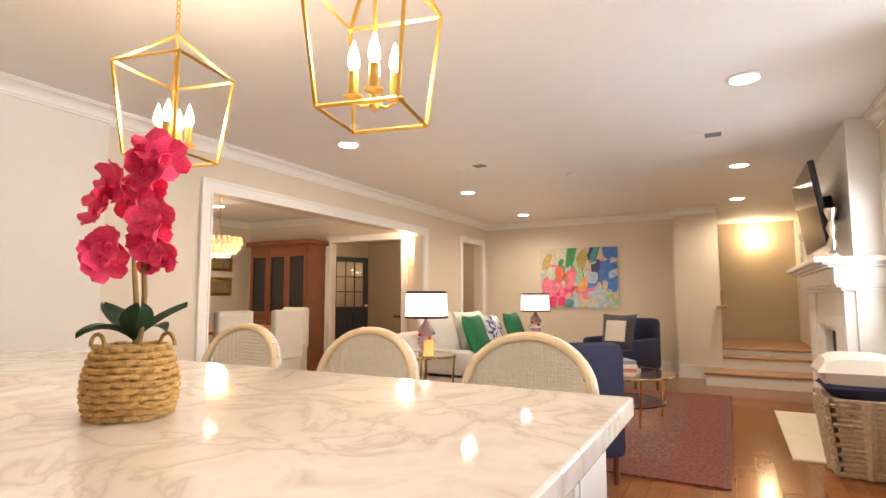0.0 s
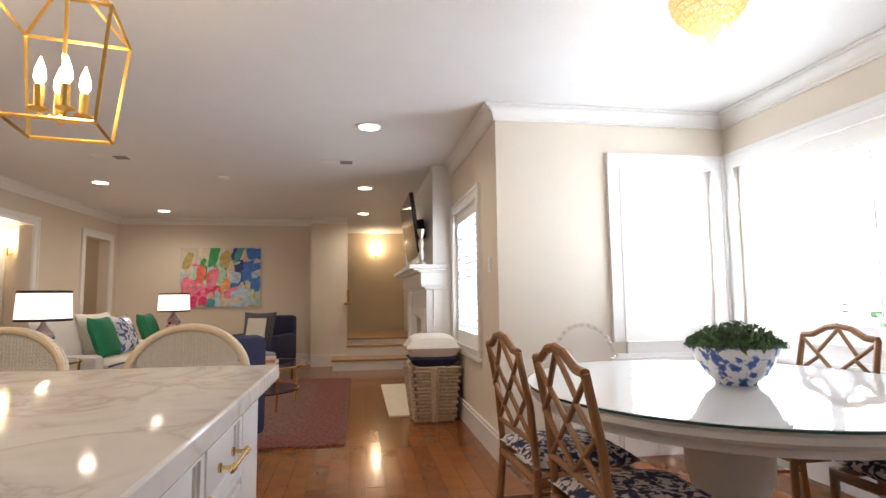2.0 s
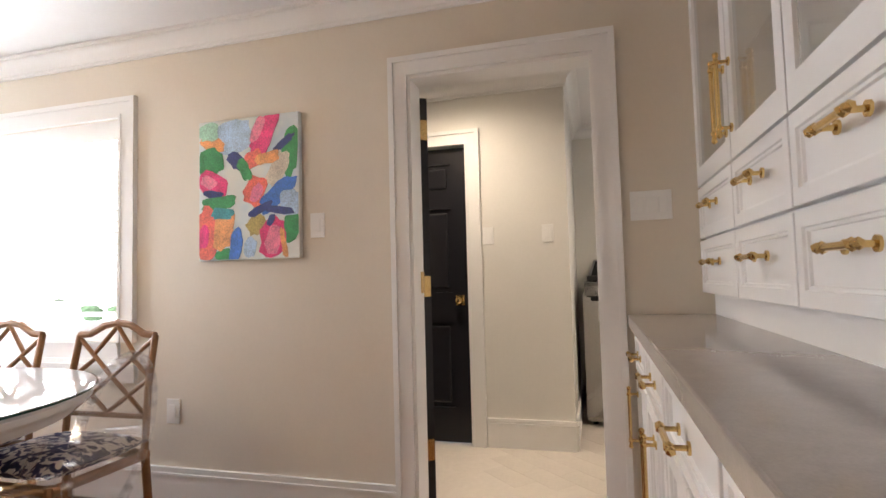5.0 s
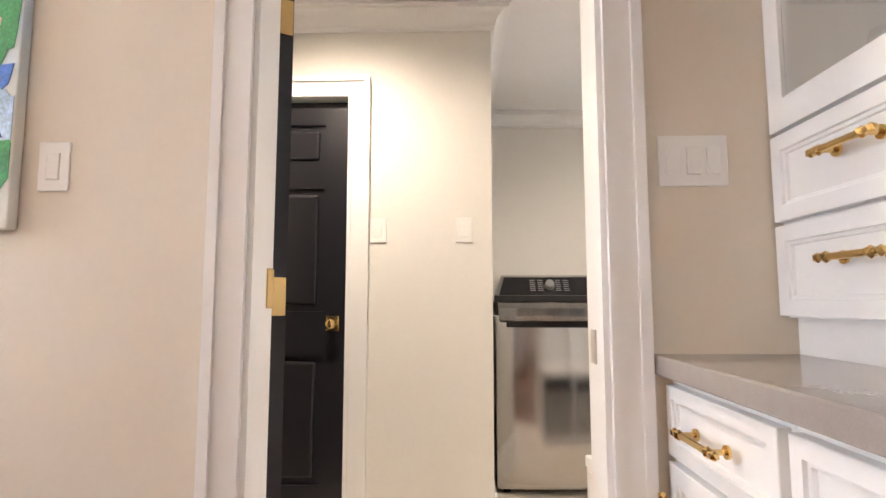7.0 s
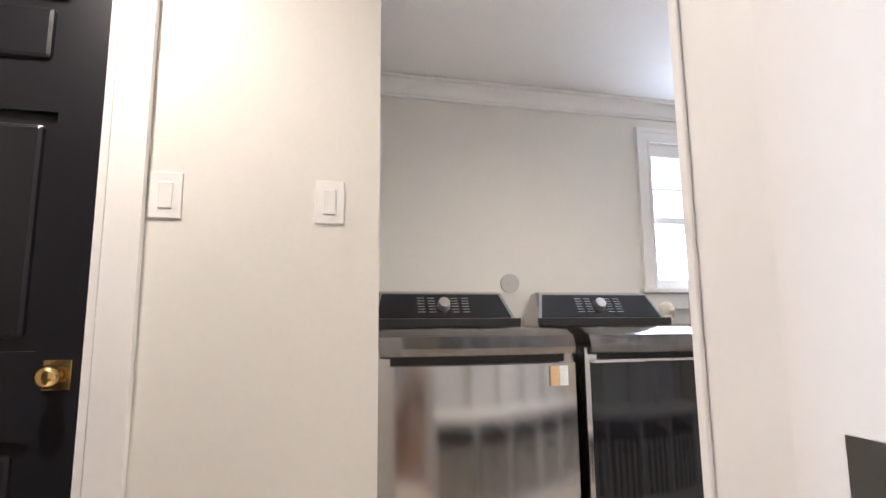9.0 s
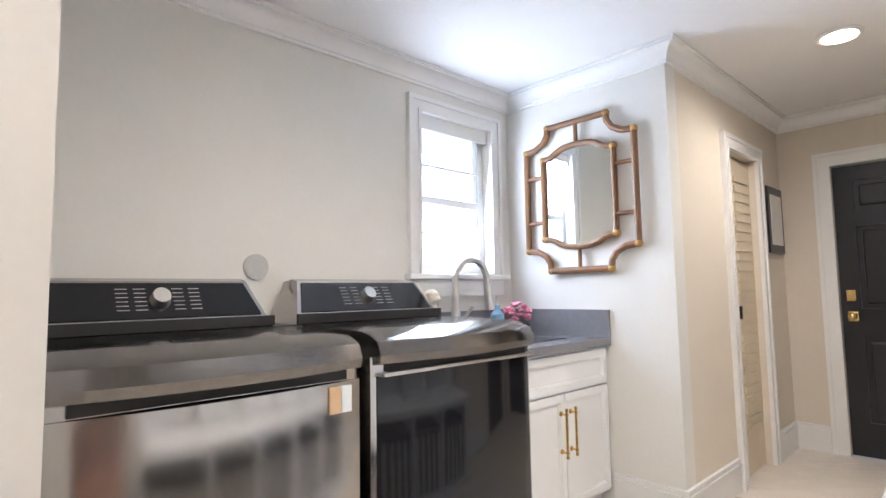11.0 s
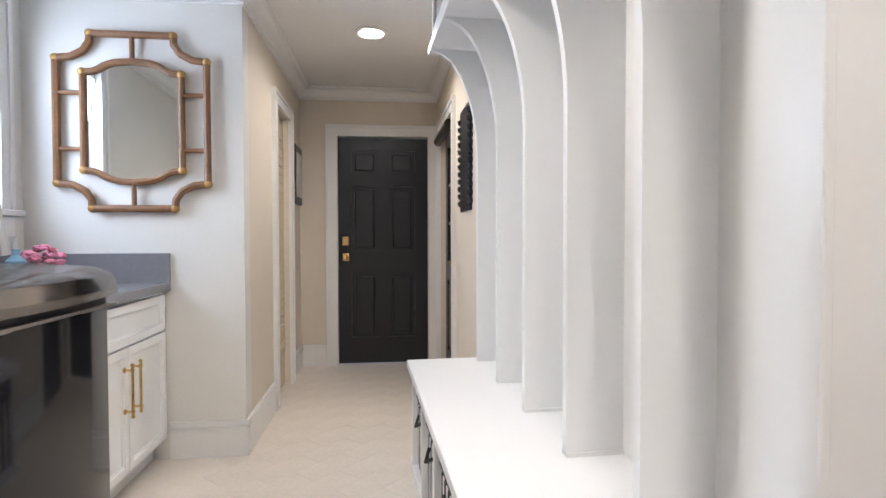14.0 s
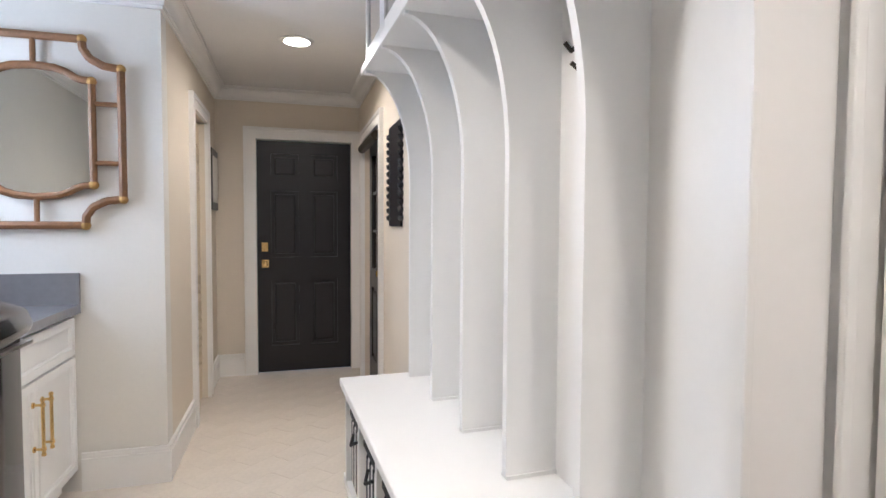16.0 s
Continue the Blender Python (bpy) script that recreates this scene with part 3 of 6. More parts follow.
for x in (-5.62, -2.64):
    for y in (5.4, 7.8, 9.85):
        downlight(x, y, 64)
downlight(0.956, -2.213, 65)
downlight(1.2, -0.05, 90)
downlight(0.62, 1.72, 105)
for x, y in ((-3.6, 0.5), (-5.3, 0.5)):
    downlight(x, y, 40)
downlight(-9.2, 7.0, 26)
for x, y in ((-2.92, 6.55), (-5.0, 6.6)):
    v = thing("ceiling_vent", "white slotted ceiling air vent", "vent")
    part("frame", bx(nb(), x - 0.16, x + 0.16, y - 0.08, y + 0.08, H - 0.008, H - 0.001), white, v)
    for k in range(5):
        part("slat", bx(nb(), x + 0.02, x + 0.14, y - 0.06 + k * 0.025, y - 0.048 + k * 0.025, H - 0.013, H - 0.008), mat("grey slot", (0.25, 0.25, 0.25), 0.6), v)
sd = thing("smoke_detector", "small round white smoke detector", "detector")
part("body", lathe(nb(), [(0.06, H - 0.001), (0.06, H - 0.02), (0.045, H - 0.03)], (-4.2, 7.4, 0)), white, sd)


def lantern(x, y, zb, turn):
    """An open gold cage lantern on a chain, with candle bulbs."""
    e = thing("lantern_pendant", "gold open-frame lantern pendant with candle bulbs", "pendant light", pose(x, y, zb, 0, 0, turn), "pendants over the island")
    hh, a, b = 0.33, 0.11, 0.143
    lo = [Vector((sx * a, sy * a, 0)) for sx, sy in ((-1, -1), (1, -1), (1, 1), (-1, 1))]
    hi = [Vector((sx * b, sy * b, hh)) for sx, sy in ((-1, -1), (1, -1), (1, 1), (-1, 1))]
    apex = Vector((0, 0, hh + 0.14))
    for k in range(4):
        for p, q in ((lo[k], lo[(k + 1) % 4]), (hi[k], hi[(k + 1) % 4]), (lo[k], hi[k]), (hi[k], apex)):
            part("bar", rod(nb(), p, q, 0.0062, seg=4), gold, e)
    s = nb()
    rod(s, (0, 0, 0.03), apex, 0.006)
    ball(s, (0, 0, 0.03), 0.014)
    part("stem", s, gold, e)
    for k in range(4):
        c, d = math.cos(k * math.pi / 2 + 0.4) * 0.055, math.sin(k * math.pi / 2 + 0.4) * 0.055
        ar = nb()
        tube(ar, [(0, 0, 0.035), (c * 0.6, d * 0.6, 0.025), (c, d, 0.04)], 0.004)
        lathe(ar, [(0.006, 0.04), (0.026, 0.05), (0.026, 0.054), (0.013, 0.056), (0.013, 0.12)], (c, d, 0), 12)
        part("candle_arm", ar, gold, e)
        part("bulb", lathe(nb(), [(0.006, 0.12), (0.016, 0.14), (0.014, 0.165), (0.006, 0.19), (0.001, 0.205)], (c, d, 0), 12), bulb, e, "lit flame bulb", True)
    ch = nb()
    z, n = hh + 0.14, 0
    while zb + z < H - 0.03:
        m = pose(0, 0, z + 0.016, 90, 0, 90 * (n % 2))
        pts = [m @ Vector((0.008 * math.cos(t), 0.018 * math.sin(t), 0)) for t in [2 * math.pi * i / 8 for i in range(9)]]
        tube(ch, pts, 0.0028, 5)
        z, n = z + 0.028, n + 1
    part("chain", ch, gold, e)
    part("canopy", lathe(nb(), [(0.06, H - zb - 0.001), (0.06, H - zb - 0.015), (0.02, H - zb - 0.035)]), gold, e)
    lamp("pendant_lamp", "POINT", (x, y, zb + 0.23), 14, WARM, 0.05)


lantern(-3.58, 2.92, 1.615, 12)
lantern(-4.55, 3.02, 1.645, 12)


def flush_chandelier(x, y):
    e = thing("flush_chandelier", "amber crystal flush chandelier, lit", "chandelier")
    part("plate", lathe(nb(), [(0.13, H - 0.001), (0.13, H - 0.015), (0.06, H - 0.04)], (x, y, 0)), gold, e)
    for r, z, n in ((0.15, 2.40, 30), (0.145, 2.375, 30), (0.13, 2.345, 28), (0.11, 2.32, 24), (0.09, 2.295, 20), (0.06, 2.275, 14), (0.025, 2.25, 6)):
        part("crystal_tier", (lambda b: [ball(b, (x + r * math.cos(2 * math.pi * k / n), y + r * math.sin(2 * math.pi * k / n), z), 0.017, (1, 1, 1.2), 1) for k in range(n)] and b)(nb()), crystal, e)
    part("finial", lathe(nb(), [(0.012, 2.25), (0.022, 2.225), (0.004, 2.18)], (x, y, 0), 10), crystal, e)
    lamp("chandelier_lamp", "POINT", (x, y, 2.43), 7, (1, 0.85, 0.66), 0.03)
    lamp("chandelier_lamp", "POINT", (x, y, 2.16), 6, WARM, 0.06)


flush_chandelier(-1.22, 3.26)


def plate(name, axis, face, a, z, w, h, gangs, side, label):
    e = thing(name, label, "switch")
    b = nb()
    if axis == "x":
        bx(b, face, face + side * 0.006, a - w / 2, a + w / 2, z - h / 2, z + h / 2, 0.002)
    part("plate", b, plate_m, e)
    for k in range(gangs):
        c = a + (k - (gangs - 1) / 2) * 0.046
        part("rocker", bx(nb(), face, face + side * 0.01, c - 0.016, c + 0.016, z - 0.033, z + 0.033, 0.002), plate_m, e)


plate("light_switch", "x", 0, 0.62, 1.392, 0.16, 0.12, 3, -1, "white triple rocker switch plate")
plate("light_switch", "x", 0, 2.13, 1.388, 0.075, 0.12, 1, -1, "white rocker switch plate beside the painting")
plate("light_switch", "x", XA, 1.53, 1.395, 0.075, 0.115, 1, -1, "white rocker switch plate")
plate("light_switch", "x", XA, 1.135, 1.395, 0.075, 0.115, 1, -1, "white rocker switch plate")
plate("wall_outlet", "x", 0, 2.97, 0.47, 0.08, 0.125, 1, -1, "white wall outlet with a plug-in")
plate("light_switch", "x", XR, 5.05, 1.35, 0.07, 0.115, 1, -1, "white rocker switch plate")

# ---- paintings ----


STROKES = {}


def stroke(e, u, v, length, width, turn, color, lift=0.0):
    """A flat dab of paint on a canvas in its own x (across) and z (up), with a ragged outline."""
    rnd = random.Random(int(u * 977 + v * 3331 + turn * 7))
    key = tuple(color)
    if key not in STROKES:
        STROKES[key] = mat(f"oil paint {len(STROKES)}", color, 0.45, var=0.45, scale=14, bump=0.25, bscale=90)
    b = nb()
    n = 18
    top_, low = [], []
    for i in range(n):
        t = 2 * math.pi * i / n
        c, q = math.cos(t), math.sin(t)
        k = rnd.uniform(0.82, 1.1)
        x = math.copysign(abs(c) ** 0.7, c) * length * 0.62 * k
        z = math.copysign(abs(q) ** 0.7, q) * width * 0.62 * k
        a = radians(turn)
        px = min(max(u + x * math.cos(a) - z * math.sin(a), 0.004), e["wide"] - 0.004)
        pz = min(max(v + x * math.sin(a) + z * math.cos(a), 0.004), e["tall"] - 0.004)
        top_.append(b.verts.new((px, -0.0012 - lift, pz)))
        low.append(b.verts.new((px, 0.0, pz)))
    b.faces.new(top_)
    for i in range(n):
        b.faces.new((top_[i], top_[(i + 1) % n], low[(i + 1) % n], low[i]))
    part("brush_stroke", b, STROKES[key], e)


def canvas(label, m, wide, tall, ground):
    e = thing("painting", label, "painting", m)
    e["wide"], e["tall"] = wide, tall
    part("canvas", bx(nb(), 0, wide, 0.0005, 0.032, 0, tall, 0.003), ground, e)
    return e


PINK, ROSE, CORAL, ORANGE = (0.75, 0.05, 0.20), (0.80, 0.22, 0.34), (0.80, 0.16, 0.12), (0.80, 0.36, 0.14)
LEAFG, MINT, BLUE, SKY, NAVY = (0.04, 0.30, 0.10), (0.36, 0.62, 0.48), (0.05, 0.18, 0.60), (0.42, 0.58, 0.76), (0.03, 0.05, 0.20)
CREAM, TEAL, OLIVE = (0.62, 0.56, 0.46), (0.06, 0.32, 0.36), (0.45, 0.36, 0.12)
nook_art = canvas("abstract floral canvas in pink, green and blue", pose(-0.0335, 2.785, 1.235, 0, 0, -90), 0.575, 0.715, pale_canvas)
for k, a in enumerate((
        (0.20, 0.62, 0.20, 0.13, 10, SKY), (0.08, 0.60, 0.13, 0.06, -20, ORANGE), (0.07, 0.50, 0.13, 0.13, 30, LEAFG),
        (0.06, 0.66, 0.10, 0.08, 0, MINT), (0.08, 0.385, 0.17, 0.10, -25, PINK), (0.06, 0.40, 0.08, 0.05, -20, ROSE),
        (0.09, 0.335, 0.10, 0.035, -12, NAVY), (0.12, 0.29, 0.17, 0.06, 5, LEAFG), (0.39, 0.63, 0.24, 0.085, 62, PINK),
        (0.35, 0.65, 0.12, 0.05, 65, ROSE), (0.32, 0.50, 0.09, 0.07, 20, CORAL), (0.40, 0.50, 0.12, 0.05, 8, ORANGE),
        (0.22, 0.50, 0.09, 0.06, -40, NAVY), (0.27, 0.45, 0.10, 0.05, -60, LEAFG))):
    stroke(nook_art, *a, lift=0.0002 * k)
for k, a in enumerate((
        (0.53, 0.52, 0.20, 0.08, 80, LEAFG), (0.49, 0.565, 0.12, 0.03, 35, NAVY), (0.46, 0.44, 0.16, 0.08, 60, CREAM),
        (0.33, 0.34, 0.13, 0.10, 70, CORAL), (0.34, 0.33, 0.08, 0.05, 60, ROSE), (0.46, 0.315, 0.20, 0.08, 38, BLUE),
        (0.53, 0.27, 0.10, 0.10, 0, SKY), (0.36, 0.245, 0.12, 0.035, 25, NAVY), (0.47, 0.235, 0.14, 0.03, -8, NAVY),
        (0.05, 0.14, 0.24, 0.10, 85, CORAL), (0.03, 0.12, 0.10, 0.05, 80, PINK), (0.15, 0.15, 0.16, 0.10, 80, ORANGE),
        (0.14, 0.235, 0.11, 0.05, -5, TEAL), (0.22, 0.075, 0.14, 0.055, 80, BLUE))):
    stroke(nook_art, *a, lift=0.0002 * k)
for k, a in enumerate((
        (0.15, 0.025, 0.09, 0.05, 10, LEAFG), (0.34, 0.17, 0.10, 0.08, 20, OLIVE), (0.53, 0.15, 0.12, 0.08, 80, LEAFG),
        (0.43, 0.10, 0.17, 0.12, 85, PINK), (0.43, 0.09, 0.12, 0.07, 80, ROSE), (0.49, 0.07, 0.13, 0.025, 100, ORANGE),
        (0.42, 0.19, 0.05, 0.03, 60, NAVY), (0.30, 0.06, 0.08, 0.06, 80, SKY))):
    stroke(nook_art, *a, lift=0.0002 * k)
living_art = canvas("abstract canvas of teal, red and green strokes", pose(-5.62, YF - 0.0335, 0.98), 1.28, 0.99, cool_canvas)
ra = random.Random(21)
for k in range(74):
    u, v = ra.uniform(0.05, 1.23), ra.uniform(0.05, 0.94)
    if u > 0.8 and v > 0.35:
        choice = (BLUE, TEAL, SKY, BLUE, NAVY)
    elif u < 0.5 and v < 0.4:
        choice = (ROSE, PINK, CORAL, CREAM, TEAL)
    elif v > 0.55:
        choice = (MINT, CREAM, SKY, LEAFG, CORAL, OLIVE)
    else:
        choice = (CORAL, CREAM, SKY, ORANGE, ROSE, MINT)
    stroke(living_art, u, v, ra.uniform(0.12, 0.34) * (1.7 if k < 30 else 1), ra.uniform(0.06, 0.15) * (1.8 if k < 30 else 1), ra.choice((80, 90, 95, 70, 20)), ra.choice(choice), 0.0001 * k)

# ---- kitchen ----


def pull(bm, a, b, out, r=0.0065):
    """A turned bar pull between two points, standing off along out."""
    a, b, out = Vector(a), Vector(b), Vector(out)
    d = (b - a).normalized()
    rod(bm, a - d * 0.02 + out, b + d * 0.02 + out, r, seg=10)
    for p in (a, b):
        rod(bm, p, p + out, r * 0.8, seg=8)
        rod(bm, p, p + out * 0.15, r * 1.9, seg=10)
        ball(bm, p + out, r * 1.7, sub=1)
    for p, s in ((a, -1), (b, 1)):
        ball(bm, p + out + d * s * 0.022, r * 1.5, sub=1)
    return bm


def front(bm, x0, x1, y, z0, z1, side=1, t=0.02, s=0.055):
    """A shaker front across x, in the plane y, facing side: one piece with a moulded recess."""
    bx(bm, x0, x1, y, y + side * t, z0, z1)
    bm.faces.ensure_lookup_table()
    bmesh.ops.recalc_face_normals(bm, faces=bm.faces)
    f = [q for q in bm.faces if q.normal.y * side > 0.9]
    bmesh.ops.inset_region(bm, faces=f, thickness=0.0025, depth=0.0015)
    bmesh.ops.inset_region(bm, faces=f, thickness=s - 0.0025, depth=0)
    bmesh.ops.inset_region(bm, faces=f, thickness=0.003, depth=-0.006)
    bmesh.ops.inset_region(bm, faces=f, thickness=0.009, depth=-0.001)
    bmesh.ops.inset_region(bm, faces=f, thickness=0.003, depth=-0.006)
    return bm


isl = thing("kitchen_island", "white kitchen island base with panelled drawers", "kitchen island")
X0, X1, Y0, Y1, ZT = -5.75, -3.0, 1.75, 3.26, 0.885
part("body", bx(nb(), X0 + 0.12, X1 - 0.07, Y0 + 0.1, Y1 - 0.36, 0.09, ZT - 0.05), cab_w, isl)
part("toe_kick", bx(nb(), X0 + 0.16, X1 - 0.12, Y0 + 0.14, Y1 - 0.4, 0.0, 0.09), cab_w, isl)
part("corner_post", bx(nb(), X1 - 0.14, X1 - 0.06, Y1 - 0.14, Y1 - 0.06, 0.0, ZT - 0.05, 0.006), cab_w, isl)
part("apron", bx(nb(), X1 - 0.07, X1 - 0.05, Y1 - 0.36, Y1 - 0.14, 0.3, ZT - 0.05), cab_w, isl)
for k in range(3):
    y1 = Y1 - 0.38 - k * 0.38
    for z0, z1 in ((0.62, 0.815), (0.36, 0.60), (0.12, 0.34)):
        b = nb()
        front(b, -(y1), -(y1 - 0.36), 0, z0, z1, 1, 0.02, 0.045)
        for v in b.verts:
            v.co = Vector((X1 - 0.07 + v.co.y, -v.co.x, v.co.z))
        d = part("drawer", b, cab_w, isl)
        zc = (z0 + z1) / 2
        part("handle", pull(nb(), (X1 - 0.05, y1 - 0.25, zc), (X1 - 0.05, y1 - 0.11, zc), (0.035, 0, 0)), brass, d, "brass bar pull", True)
top = thing("island_worktop", "white marble island worktop with grey veins", "worktop")
part("slab", bx(nb(), X0, X1, Y0, Y1, ZT - 0.05, ZT, 0.006), marble, top)


def stool(x, y, turn):
    e = thing("counter_stool", "white woven bistro stool with a rounded rattan back", "stool", pose(x, y, 0, 0, 0, turn), "stools at the island")
    part("seat", lathe(nb(), [(0.20, 0.60), (0.22, 0.62), (0.2, 0.65)], seg=24), cane, e, smooth=True)
    for sx, sy in ((-1, -1), (1, -1), (1, 1), (-1, 1)):
        part("leg", rod(nb(), (sx * 0.2, sy * 0.2, 0), (sx * 0.16, sy * 0.16, 0.61), 0.016), rattan, e)
    for z in (0.2, 0.35):
        part("stretcher", tube(nb(), [(0.19, 0.19, z), (-0.19, 0.19, z), (-0.19, -0.19, z), (0.19, -0.19, z), (0.19, 0.19, z)], 0.01), rattan, e)
    w, zt, zb = 0.235, 1.0, 0.66
    arc = []
    for k in range(21):
        t = math.pi * (k / 20)
        arc.append(Vector((-w * math.cos(t), 0.17 + 0.05 * math.sin(t), 0.80 + (zt - 0.80) * math.sin(t))))
    path = [Vector((-w * 0.85, 0.15, zb - 0.04))] + arc + [Vector((w * 0.85, 0.15, zb - 0.04))]
    part("back_frame", tube(nb(), path, 0.017, 10), rattan, e, "bent cream rattan hoop", True)
    part("back_edge", tube(nb(), [p + Vector((0, 0.024, 0)) for p in path], 0.016, 8), cane, e, "white wrapped edge", True)
    bw = nb()
    n = 18
    for i in range(n):
        u = -1 + 2 * (i + 0.5) / n
        hgt = 0.80 + (zt - 0.8) * math.sqrt(max(0, 1 - u * u)) - 0.012
        yy = 0.17 + 0.05 * math.sqrt(max(0, 1 - u * u))
        bx(bw, u * w * 0.95 - 0.0115, u * w * 0.95 + 0.0115, yy - 0.004, yy + 0.004, zb, hgt)
    zz = zb + 0.015
    while zz < zt - 0.03:
        hw = w * 0.93 * (math.sqrt(max(0.0, 1 - ((zz - 0.80) / (zt - 0.80)) ** 2)) if zz > 0.80 else 1)
        for i in range(int(hw / 0.013)):
            for s in (-1, 1):
                x0 = s * (i + 0.5) * 0.026 / 2 * 1.0
                yy = 0.17 + 0.05 * math.sqrt(max(0, 1 - (x0 / w) ** 2))
                bx(bw, x0 - 0.0045, x0 + 0.0045, yy - 0.008, yy + 0.008, zz - 0.004, zz + 0.004)
        zz += 0.016
    part("woven_back", bw, cane, e, "white basket-weave cane back")


for x in (-4.86, -4.12, -3.42):
    stool(x, 3.45, 0)

# orchid in a basket
pot = thing("basket_pot", "round woven seagrass basket pot on the marble", "basket", pose(-3.93, 2.52, ZT) @ Matrix.Diagonal((0.86, 0.86, 0.9, 1)))
wv = nb()
for row in range(11):
    z = 0.008 + row * 0.0155
    r = 0.074 + 0.028 * math.sin(math.pi * (0.22 + 0.72 * row / 10))
    for k in range(16):
        a0 = 2 * math.pi * (k + 0.5 * (row % 2)) / 16
        pts = [Vector(((r + 0.006 * math.sin(math.pi * j / 3)) * math.cos(a0 + j * 0.125), (r + 0.006 * math.sin(math.pi * j / 3)) * math.sin(a0 + j * 0.125), z + 0.002 * math.sin(a0 * 5))) for j in range(4)]
        tube(wv, pts, 0.0075, 5)
part("weave", wv, golden_w, pot, "thick plaited seagrass strands")
part("liner", lathe(nb(), [(0.085, 0.003), (0.096, 0.06), (0.074, 0.165)]), golden_w, pot)
for s in (-1, 1):
    part("handle", tube(nb(), [Vector((s * 0.05 + 0.03 * math.cos(t), s * 0.06, 0.165 + 0.03 * math.sin(t))) for t in [math.pi * i / 8 for i in range(9)]], 0.005), golden_w, pot)
orc = thing("orchid", "magenta artificial orchid with two tall stems", "plant", pose(-3.93, 2.52, ZT + 0.15))
rr = random.Random(4)
for k, (lx, ly) in enumerate(((0.02, 0.0), (-0.035, 0.02))):
    pts = [Vector((lx + 0.012 * math.sin(j * 0.9 + k), ly, j * 0.055)) for j in range(9 - 2 * k)]
    part("stem", tube(nb(), pts, 0.006, 7), stem_m, orc, "knobbly bamboo-like stem", True)
ca, sa = math.cos(radians(-28)), math.sin(radians(-28))


def orchid_flower(cx, cz, cy, s, spin):
    b = nb()
    for k in range(5):
        a = spin + 2 * math.pi * k / 5
        wide = 1.25 if k in (1, 4) else 0.85
        rows = []
        for i in range(5):
            u = i / 4
            half = s * 0.52 * wide * math.sin(math.pi * min(1, 0.12 + u * 0.74)) ** 0.7
            rows.append([bm_v for bm_v in (b.verts.new(Vector((s * u * math.cos(a) - q * half * math.sin(a), -0.55 * s * u * u + 0.3 * s * abs(q) * u, s * u * math.sin(a) + q * half * math.cos(a)))) for q in (-1, -0.4, 0.4, 1))])
        for p, q in zip(rows, rows[1:]):
            for j in range(3):
                b.faces.new((p[j], p[j + 1], q[j + 1], q[j]))
    ball(b, (0, -0.008, -0.004), s * 0.2, (1, 1, 1.2), 1)
    bmesh.ops.solidify(b, geom=b.faces[:], thickness=0.0012)
    tilt = pose(0, 0, 0, rr.uniform(-35, 30), 0, rr.uniform(-50, 50))
    for v in b.verts:
        p = tilt @ v.co + Vector((cx, cy, cz))
        v.co = Vector((p.x * ca + p.y * sa, p.y * ca - p.x * sa, p.z))
    part("flower", b, petal, orc, smooth=True)


for k, (cx, cz) in enumerate(((-0.09, 0.30), (-0.055, 0.33), (-0.10, 0.26), (-0.03, 0.29), (0.02, 0.37), (0.05, 0.35), (0.03, 0.32), (0.07, 0.38), (0.0, 0.35), (0.04, 0.4), (-0.085, 0.17), (-0.05, 0.19), (-0.07, 0.15), (0.03, 0.24), (0.055, 0.21), (0.02, 0.2), (0.07, 0.25), (0.04, 0.16), (0.075, 0.17))):
    orchid_flower(cx * 0.9 + 0.01, cz + 0.03, -0.02 + rr.uniform(-0.03, 0.02), rr.uniform(0.037, 0.049), rr.uniform(0, 6))
for k in range(5):
    a = 0.6 + k * 1.3
    b = nb()
    rows = []
    for i in range(8):
        u = i / 7
        half = 0.032 * math.sin(math.pi * (0.1 + 0.88 * u)) ** 0.8
        c = Vector((math.cos(a), math.sin(a), 0)) * 0.11 * u
        z = 0.01 + 0.10 * u - 0.09 * u * u * (1 if k % 2 else 0.3)
        sd_ = Vector((-math.sin(a), math.cos(a), 0))
        rows.append([b.verts.new(c + sd_ * half * q + Vector((0, 0, z + 0.012 * abs(q)))) for q in (-1, 0, 1)])
    for p, q in zip(rows, rows[1:]):
        for j in range(2):
            b.faces.new((p[j], p[j + 1], q[j + 1], q[j]))
    bmesh.ops.solidify(b, geom=b.faces[:], thickness=0.002)
    part("leaf", b, leaf, orc, smooth=True)

